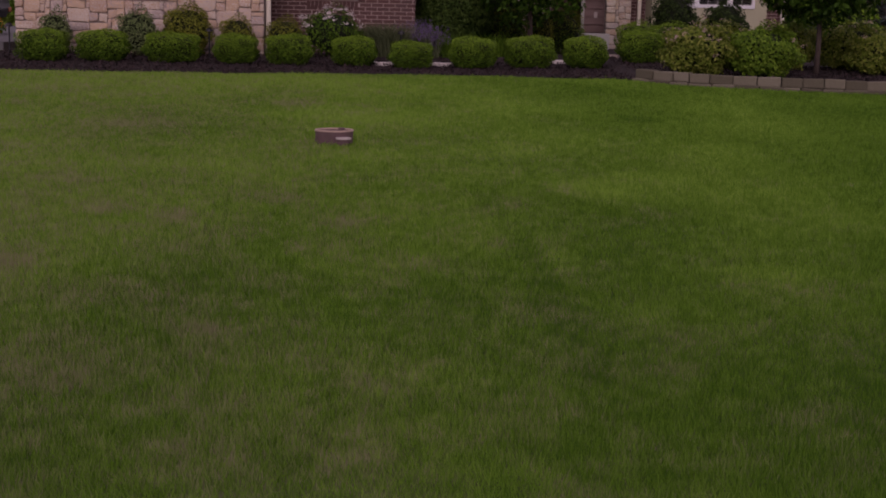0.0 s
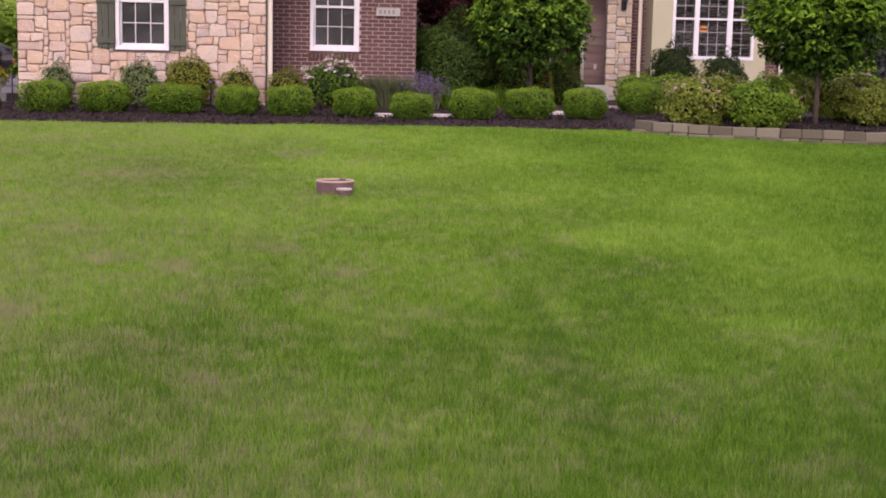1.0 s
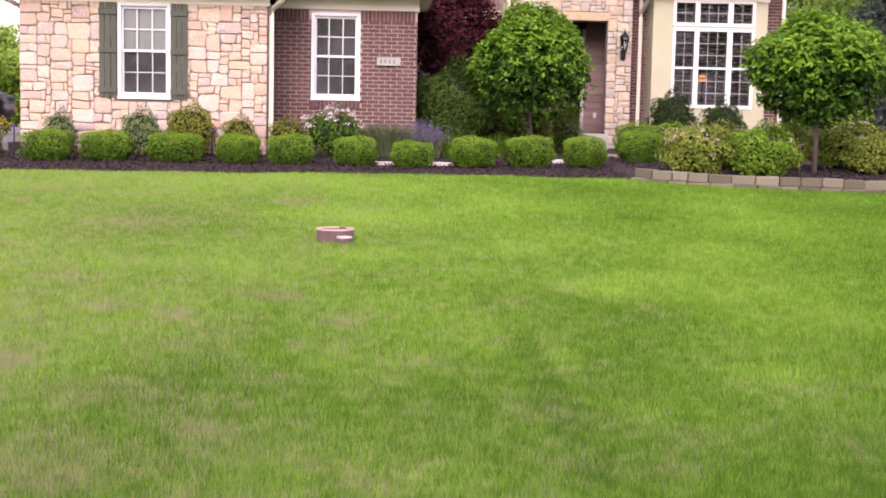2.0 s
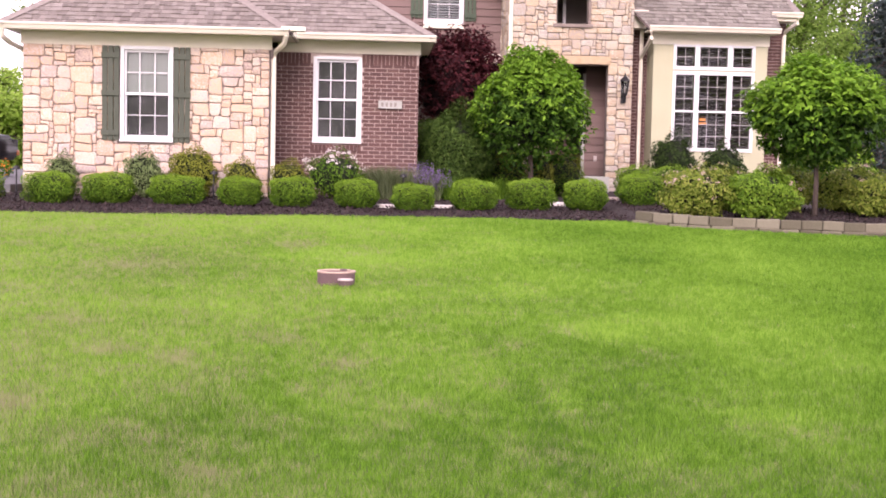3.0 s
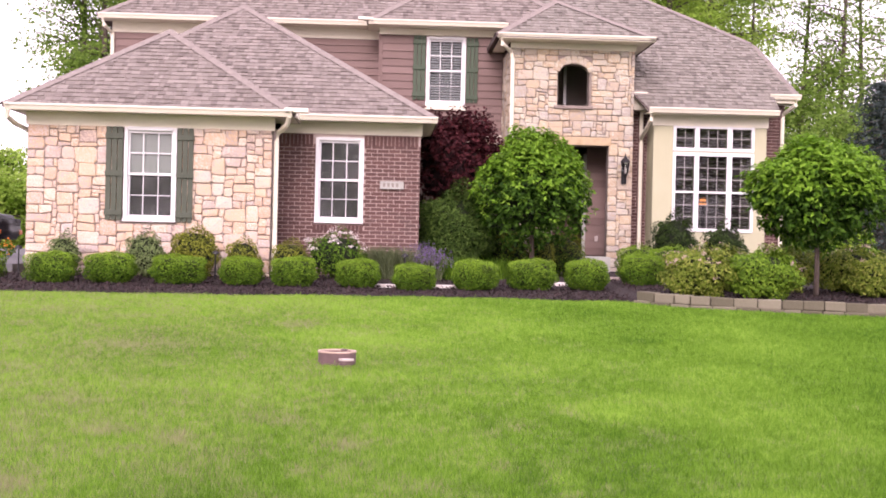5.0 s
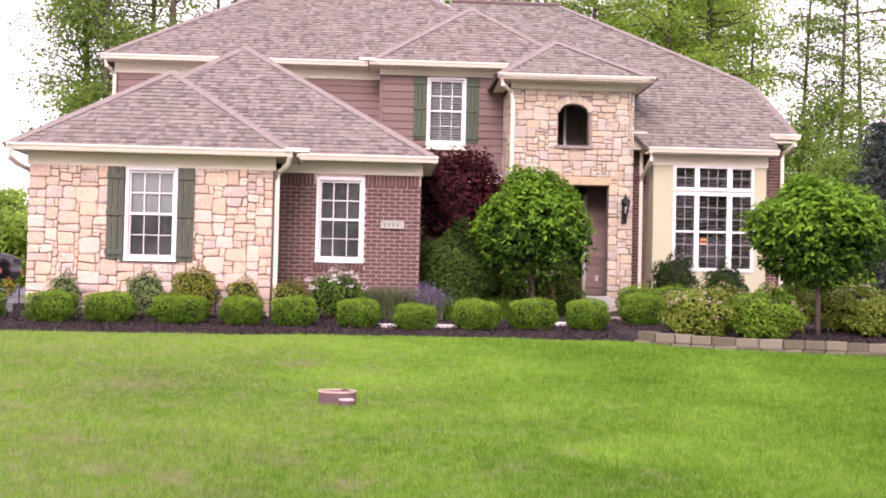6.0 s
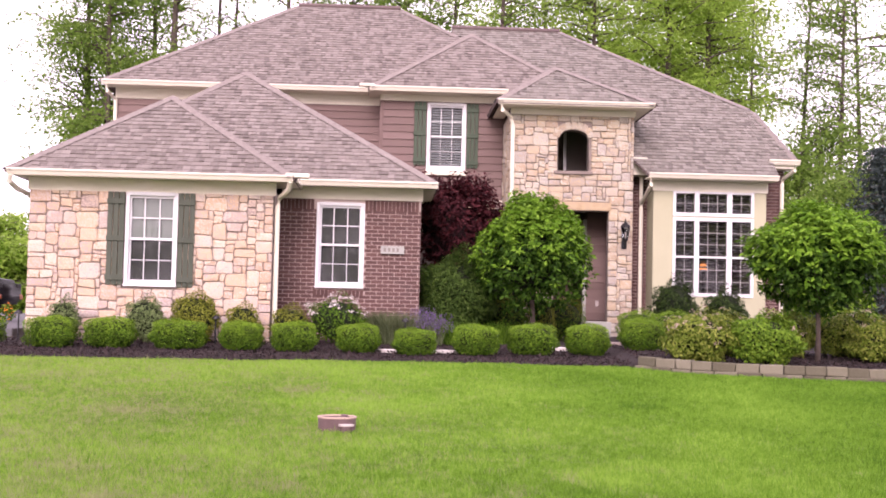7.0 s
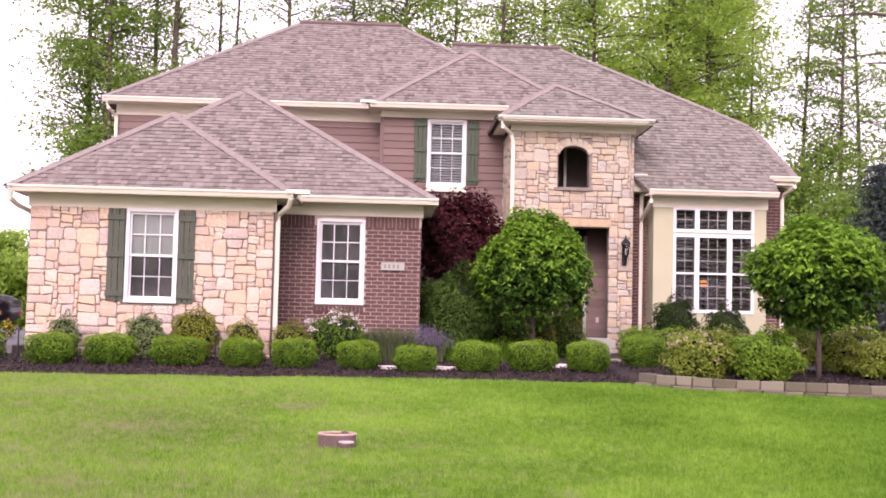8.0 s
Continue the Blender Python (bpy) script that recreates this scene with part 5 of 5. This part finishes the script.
# ---- lawn grass and loose mulch ----
def grass():
    rng = np.random.default_rng(3)
    n = 950000
    y = rng.uniform(3.2 ** 0.7, 18.0 ** 0.7, n) ** (1 / 0.7)
    x = 0.05 * y + rng.uniform(-1, 1, n) * (0.37 * y + 0.25)
    # a thin scatter beyond the near strip, so that the lawn goes on to both sides
    n2 = 150000
    x = np.concatenate([x, rng.uniform(-9, 10, n2)])
    y = np.concatenate([y, rng.uniform(-2, 18, n2)])
    n += n2
    edge = np.array([bed_front(a) for a in np.linspace(-8, 9, 500)])
    front = np.interp(x, np.linspace(-8, 9, 500), edge) + 0.03 * np.sin(x * 31) + rng.normal(scale=0.02, size=n)
    clear = np.hypot(x + 0.365, y - 10.9) > 0.17
    front = np.where(x > 3.5, front - 0.10, front)
    ok = (y < front) & clear
    x, y = x[ok], y[ok]
    n = len(x)
    # thicker tufts here and there
    tuft = 0.5 + 0.5 * np.sin(x * 3.1 + 1.7 * np.sin(y * 2.3)) * np.cos(y * 2.7 + 1.3 * np.sin(x * 1.9))
    h = (0.018 + 0.026 * rng.random(n) + 0.018 * tuft * rng.random(n)) * (1 + 0.006 * y)
    tall = rng.random(n) < 0.012
    h = np.where(tall, h * 1.6, h)
    w = 0.0021 * (np.maximum(y, 3) / 4) ** 0.75 * rng.uniform(0.7, 1.4, n)
    a = rng.uniform(0, 2 * np.pi, n)
    lean = rng.normal(scale=0.48, size=(n, 2)) * h[:, None]
    z = 0.045 * y - 0.028
    v = np.empty((n, 3, 3))
    sx, sy = np.cos(a) * w, np.sin(a) * w * 0.5
    v[:, 0] = np.c_[x - sx, y - sy, z]
    v[:, 1] = np.c_[x + sx, y + sy, z]
    v[:, 2] = np.c_[x + lean[:, 0], y + lean[:, 1], z + h + 0.008]
    me = bpy.data.meshes.new("grass")
    me.vertices.add(3 * n)
    me.vertices.foreach_set("co", v.reshape(-1))
    me.loops.add(3 * n)
    me.loops.foreach_set("vertex_index", np.arange(3 * n, dtype=np.int32))
    me.polygons.add(n)
    me.polygons.foreach_set("loop_start", np.arange(0, 3 * n, 3, dtype=np.int32))
    me.update(calc_edges=True)
    me.materials.append(M_BLADE)
    tagged(new("grass", me), "short mown grass blades, green with straw-coloured patches", "grass", kind="stuff")


def chips():
    rng = np.random.default_rng(4)
    n = 26000
    x = rng.uniform(-6.6, 8.8, n)
    f = np.array([bed_front(a) for a in x])
    y = f + 0.02 + (rng.random(n) ** 1.5) * 3.4
    keep = ~((x < -5.9) & (y > 20.6)) & ~((x > -1.84) & (x < -1.0) & (y > 22)) & ~((x < -1.84) & (y > 20.85))
    x, y, f = x[keep], y[keep], f[keep]
    lift = np.where(x > 3.7, 0.12, 0.05) * np.minimum(1, (y - f) / 0.12)
    z = np.where(y < 21.2, 0.045 * y, 0.954 + 0.012 * (y - 21.2)) - 0.022 + lift
    p = np.c_[x, y, z]
    leaf_mesh("mulch_chips", p, np.tile(np.array([0, -0.3, 1.0]), (len(x), 1)), 0.055, M_CHIP, None, rng, 0.35, loose=0.7)
    tagged(bpy.data.objects["mulch_chips"], "loose dark shredded bark on the planting bed", "mulch", kind="stuff")


grass()
chips()


# ---- pieces of the walls and roofs ----
def joint_drift(x, z):
    """How far a joint strays from its straight line; neighbours share it, so joints stay narrow."""
    a = noise.noise((x * 4.3, z * 4.3, 3.7)) + 0.5 * noise.noise((x * 11, z * 11, 1.2))
    b = noise.noise((x * 4.3, z * 4.3, 9.1)) + 0.5 * noise.noise((x * 11, z * 11, 6.4))
    return 0.030 * a, 0.030 * b


def stone_piece(rng, w, h, depth, at=None):
    """One split-faced stone: uneven corners, a proud face and chamfered edges. at: its middle on the wall, whose joints it follows."""
    g = 0.0042
    pts = []
    cut = min(w, h) * 0.20
    for sx, sz in ((-1, -1), (1, -1), (1, 1), (-1, 1)):
        cx, cz = sx * (w / 2 - g), sz * (h / 2 - g)
        q = rng.uniform(0.15, 1.0) * cut
        a, b = (cx - sx * q, cz), (cx, cz - sz * q)
        pts += [a, b] if sx * sz < 0 else [b, a]
    if at:
        pts = [(x + d[0], z + d[1]) for x, z in pts for d in [joint_drift(at[0] + x, at[1] + z)]]
    pts = [(x + rng.uniform(-0.005, 0.005), z + rng.uniform(-0.005, 0.005)) for x, z in pts]
    mx, mz = sum(p[0] for p in pts) / 8, sum(p[1] for p in pts) / 8
    back = [(x, 0.006, z) for x, z in pts]
    lip = [(x, -depth * 0.6, z) for x, z in pts]
    face = [(mx + (x - mx) * 0.88, -depth + rng.uniform(-0.005, 0.005), mz + (z - mz) * 0.86) for x, z in pts]
    v = back + lip + face + [(mx + rng.uniform(-0.1, 0.1) * w, -depth - rng.uniform(0.002, 0.012), mz + rng.uniform(-0.1, 0.1) * h)]
    f = []
    for i in range(8):
        j = (i + 1) % 8
        f += [(i, j, 8 + j, 8 + i), (8 + i, 8 + j, 16 + j, 16 + i), (16 + i, 16 + j, 24)]
    return v, f


def lay_stones(parent, x0, x1, z0, z1, y, holes, cell, seed, at=None, mat=M_STONE):
    """Fill a wall with stones of many sizes on a hidden grid. at: turns the wall for side faces."""
    rng = random.Random(seed)
    nx, nz = max(1, round((x1 - x0) / cell)), max(1, round((z1 - z0) / cell))
    cx, cz = (x1 - x0) / nx, (z1 - z0) / nz
    used = [[any(h[0] < x0 + (i + 0.5) * cx < h[1] and h[2] < z0 + (k + 0.5) * cz < h[3] for h in holes) for i in range(nx)] for k in range(nz)]
    sizes = [(4, 2), (3, 2), (5, 3), (4, 3), (3, 3), (5, 2), (2, 2), (6, 3), (3, 4), (4, 1), (3, 1), (4, 4), (5, 4), (2, 1)]
    weights = [7, 6, 6, 6, 4, 4, 3, 2, 1, 3, 2, 1, 2, 2]
    for k in range(nz):
        for i in range(nx):
            if used[k][i]:
                continue
            for w, h in [rng.choices(sizes, weights)[0] for _ in range(10)] + [(2, 2), (2, 1), (1, 2), (1, 1)]:
                if i + w <= nx and k + h <= nz and not any(used[k + b][i + a] for a in range(w) for b in range(h)):
                    break
            for a in range(w):
                for b in range(h):
                    used[k + b][i + a] = True
            mx, mz = x0 + (i + w / 2) * cx, z0 + (k + h / 2) * cz
            inside = i > 0 and k > 0 and i + w < nx and k + h < nz and not any(q[0] - 0.12 < mx + s * w * cx / 2 < q[1] + 0.12 and q[2] - 0.12 < mz < q[3] + 0.12 for q in holes for s in (-1, 1))
            v, f = stone_piece(rng, w * cx, h * cz, rng.uniform(0.020, 0.044), (mx, mz) if inside else None)
            ob = raw("stone", v, f, mat, parent)
            ob.matrix_basis = pose(mx, y, mz) if at is None else at(mx, mz)


parts_of = {o.name: o for o in house.children}
lay_stones(parts_of["stone_wall"], -5.80, -1.84, 0.88, 3.37, YS, [(LW[0] - 0.03, LW[1] + 0.03, LW[2] - 0.05, LW[3] + 0.04)], 0.070, 1)
TOWER_HOLES = [(3.47, 4.66, 1.0, 3.86), (NICHE[0] - 0.02, NICHE[1] + 0.02, NICHE[2] - 0.08, NICHE[3] + 0.16)]
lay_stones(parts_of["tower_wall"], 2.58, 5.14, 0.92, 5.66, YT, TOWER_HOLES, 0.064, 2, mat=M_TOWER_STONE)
part("lintel", one_box(3.46, 4.68, YT - 0.05, YT - 0.002, 3.69, 3.86, 0.012), M_LINTEL, house, "tan stone lintel over the entry")
part("niche_sill", one_box(3.47, 4.28, YT - 0.09, YT + 0.2, 4.43, 4.50, 0.012), M_MORTAR, house, "grey stone sill")
for k in range(9):
    a = math.pi * (0.04 + 0.92 * (k + 0.5) / 9)
    rr = random.Random(40 + k)
    v, f = stone_piece(rr, 0.125, 0.17, 0.035)
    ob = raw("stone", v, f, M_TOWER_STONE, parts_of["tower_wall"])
    ob.matrix_basis = pose(3.875 + 0.37 * math.cos(a), YT, 5.19 + 0.265 * math.sin(a)) @ pose(0, 0, 0, 0, -math.degrees(math.atan2(0.265 * math.cos(a), 0.37 * math.sin(a))) * -1, 0)
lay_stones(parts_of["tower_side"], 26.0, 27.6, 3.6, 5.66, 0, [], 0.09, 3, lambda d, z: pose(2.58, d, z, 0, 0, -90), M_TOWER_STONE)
low = part("lower_wall", one_box(0.63, 2.58, YE - 0.1, YE, 0.8, 3.92), M_MORTAR, house)
lay_stones(low, 0.9, 2.58, 3.0, 3.92, YE - 0.1, [], 0.085, 4)
part("water_table", one_box(0.63, 2.58, YE - 0.16, YE, 3.92, 3.98, 0.01), M_CREAM, house)


def brick_mesh(w, d, h):
    bm = one_box(-w / 2, w / 2, -d, 0.01, -h / 2, h / 2)
    for v in bm.verts:
        v.co += Vector((noise.noise(v.co * 40), 0, noise.noise(v.co * 37))) * 0.0015
    me = bpy.data.meshes.new("brick")
    bm.to_mesh(me)
    bm.free()
    me.materials.append(M_BRICK)
    return me


def bricks():
    wall = parts_of["brick_wall"]
    made = {}

    def brick(w, d=0.008, h=0.057):
        key = (round(w, 2), d, h)
        if key not in made:
            made[key] = brick_mesh(*key)
        return made[key]

    soldier = brick(0.057, 0.010, 0.193)
    rng = random.Random(8)
    course, pitch = 0.0677, 0.203
    spots = []
    k = 0
    z = 0.93
    while z < 3.24:
        runs = [(-1.84, 0.63)]
        if BW[2] - 0.15 < z < BW[3]:
            runs = [(-1.84, BW[0] - 0.015), (BW[1] + 0.015, 0.63)]
        for x0, x1 in runs:
            x = -1.84 - (pitch / 2 if k % 2 else 0)
            while x < x1:
                p, q = max(x, x0), min(x + pitch - 0.011, x1)
                if q - p > 0.03:
                    spots.append((brick(q - p), (p + q) / 2, z))
                x += pitch
        z += course
        k += 1
    x = -1.81
    while x < 0.62:
        if not BW[0] - 0.03 < x < BW[1] + 0.03:
            spots.append((soldier, x, 3.34))
        x += 0.0677
    x = BW[0] - 0.01
    sill = brick(0.06, 0.03, 0.105)
    while x < BW[1] + 0.03:
        spots.append((sill, x, BW[2] - 0.095))
        x += 0.0677
    spots.sort(key=lambda s: -s[2])
    rest_v, rest_f = [], []
    for i, (me, x, z) in enumerate(spots):
        if i < 300:
            ob = new("brick", me)
            ob.parent = wall
            ob.matrix_basis = pose(x, YB + rng.uniform(-0.002, 0.002), z, 0, rng.uniform(-0.3, 0.3), 0)
        else:
            b = len(rest_v)
            rest_v += [(v.co.x + x, v.co.y + YB, v.co.z + z) for v in me.vertices]
            rest_f += [tuple(b + j for j in p.vertices) for p in me.polygons]
    tagged(raw("brick_run", rest_v, rest_f, M_BRICKS, wall), kind="stuff")
    # narrow strips beside the bay
    for strip, x0, x1, zt in ((parts_of["brick_strip"], 5.14, 5.60, 4.60), (parts_of["brick_strip.001"], 7.93, 8.50, 4.68)):
        vs, fs = [], []
        z, k = 1.0, 0
        while z < zt:
            x = x0 - (pitch / 2 if k % 2 else 0)
            while x < x1:
                a, b = max(x + 0.005, x0), min(x + pitch - 0.005, x1)
                if b - a > 0.03:
                    c = len(vs)
                    vs += [(a, YST, z), (b, YST, z), (b, YST, z + 0.057), (a, YST, z + 0.057), (a, YST - 0.012, z), (b, YST - 0.012, z), (b, YST - 0.012, z + 0.057), (a, YST - 0.012, z + 0.057)]
                    fs += [(c + 4, c + 5, c + 6, c + 7), (c, c + 1, c + 5, c + 4), (c + 7, c + 6, c + 2, c + 3), (c, c + 4, c + 7, c + 3), (c + 5, c + 1, c + 2, c + 6)]
                x += pitch
            z += course
            k += 1
        tagged(raw("brick_run", vs, fs, M_BRICKS, strip), kind="stuff")


bricks()


def siding(parent, x0, x1, z0, z1, y, holes, seed):
    """Lap boards, each leaning out over the one below."""
    rng = random.Random(seed)
    step = 0.163
    for k in range(int((z1 - z0) / step) + 1):
        za = z0 + k * step
        zb = min(za + step + 0.02, z1)
        if zb - za < 0.03:
            continue
        spans = [(x0, x1)]
        for h in holes:
            if h[2] < za + step and h[3] > za:
                spans = [s for a, b in spans for s in ((a, min(b, h[0])), (max(a, h[1]), b)) if s[1] - s[0] > 0.02]
        for a, b in spans:
            cuts = [a, b]
            if b - a > 2.2:
                cuts.insert(1, a + (b - a) * rng.uniform(0.3, 0.7))
            for p, q in zip(cuts, cuts[1:]):
                v = [(p + 0.001, y - 0.038, za), (q - 0.001, y - 0.038, za), (q - 0.001, y - 0.010, zb), (p + 0.001, y - 0.010, zb), (p + 0.001, y + 0.004, za), (q - 0.001, y + 0.004, za), (q - 0.001, y + 0.004, zb), (p + 0.001, y + 0.004, zb)]
                raw("siding_board", v, [(0, 1, 2, 3), (4, 5, 1, 0), (3, 2, 6, 7), (0, 3, 7, 4), (1, 5, 6, 2)], M_SIDING, parent)


siding(parts_of["upper_wall"], -5.98, -0.15, 4.0, 6.10, YC, [], 1)
siding(parts_of["upper_wall.001"], -0.10, 2.54, 3.98, 6.13, YE, [(UW[0] - 0.01, UW[1] + 0.01, UW[2] - 0.04, UW[3])], 2)
siding(parts_of["entry_wall.001"], 4.38, 4.90, 1.42, 3.80, 27.22, [], 3)
part("corner_board", one_box(-0.17, -0.09, YE - 0.04, YE + 0.02, 3.6, 6.13, 0.004), M_SIDING, house)


def clip_span(poly, v):
    xs = []
    for (a, b), (c, d) in zip(poly, poly[1:] + poly[:1]):
        if (b <= v) != (d <= v):
            xs.append(a + (c - a) * (v - b) / (d - b))
    return (min(xs), max(xs)) if len(xs) >= 2 else None


def shingles():
    rng = random.Random(21)
    singles = 0
    for key, pts in SLOPES.items():
        if key in ("main_rear", "bay_rear", "main_right", "bay_right", "bay_end"):
            continue
        o = pts[0]
        u = (pts[1] - pts[0]).normalized()
        nrm = u.cross(pts[2] - pts[0]).normalized()
        if nrm.z < 0:
            nrm = -nrm
        up = nrm.cross(u)
        if up.z < 0:
            up = -up
        poly = [((p - o).dot(u), (p - o).dot(up)) for p in pts]
        vmax = max(p[1] for p in poly)
        single = key in ("wing_front", "garage_front")
        vs, fs = [], []
        v, step = min(p[1] for p in poly), 0.143
        while v < vmax - 0.03:
            span = clip_span(poly, v + step * 0.5)
            if span:
                x = span[0] - rng.random() * 0.2
                while x < span[1]:
                    w = rng.choice((0.06, 0.08, 0.10, 0.12, 0.15))
                    a, b = max(x, span[0]), min(x + w - 0.004, span[1])
                    x += w
                    if b - a < 0.03:
                        continue
                    t = rng.choice((0.010, 0.013, 0.021, 0.024))
                    lo, hi = v - 0.012, min(v + step, vmax)
                    corner = [(a, lo, 0.001), (b, lo, 0.001), (a, lo, t), (b, lo, t), (a, hi, 0.003), (b, hi, 0.003)]
                    world = [o + u * p + up * q + nrm * r for p, q, r in corner]
                    faces = [(0, 1, 3, 2), (2, 3, 5, 4), (0, 2, 4), (1, 5, 3)]
                    if single and singles < 300:
                        c = sum(world, V()) / 6
                        ob = raw("shingle", [p - c for p in world], faces, M_SHINGLE, roof_parts[key])
                        ob.location = c
                        singles += 1
                    else:
                        k = len(vs)
                        vs += world
                        fs += [tuple(k + i for i in f) for f in faces]
            v += step
        if vs:
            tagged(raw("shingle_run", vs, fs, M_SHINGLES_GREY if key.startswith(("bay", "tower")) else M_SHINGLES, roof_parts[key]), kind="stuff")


def hip_caps():
    """Folded cap shingles that overlap up each hip."""
    rng = random.Random(22)
    for low, high in ((SLOPES["wing_front"][0], A_APEX), (SLOPES["wing_front"][1], A_APEX), (SLOPES["garage_front"][0], B_APEX), (SLOPES["garage_front"][1], B_APEX), (SLOPES["main_front"][0], C_L),
                      (C_R + (V((4.3, 27.68, 6.40)) - C_R) * 0.35, C_R), (SLOPES["mid_front"][0], E_APEX), (E_APEX + (V((4.28, 27.07, 6.33)) - E_APEX) * 0.8, E_APEX), (SLOPES["tower_front"][0], T_APEX), (SLOPES["tower_front"][1], T_APEX), (V((8.20, 28.16, 6.267)), D_R), (V((8.60, 26.14, 4.875)), V((8.20, 28.16, 6.267)))):
        d = (high - low)
        n = max(1, int(d.length / 0.14))
        d.normalize()
        side = d.cross(V((0, 0, 1))).normalized()
        upv = side.cross(d).normalized()
        vs, fs = [], []
        for k in range(n):
            a = low + d * (0.14 * k)
            b = a + d * 0.165
            t = rng.uniform(0.027, 0.030)
            c = len(vs)
            vs += [a - side * 0.13 - upv * 0.025, a + upv * t, a + side * 0.13 - upv * 0.025, b - side * 0.13 - upv * 0.03, b + upv * (t - 0.006), b + side * 0.13 - upv * 0.03]
            fs += [(c, c + 1, c + 4, c + 3), (c + 1, c + 2, c + 5, c + 4)]
        tagged(raw("hip_cap", vs, fs, M_HIPCAP, house), kind="stuff")


shingles()
hip_caps()
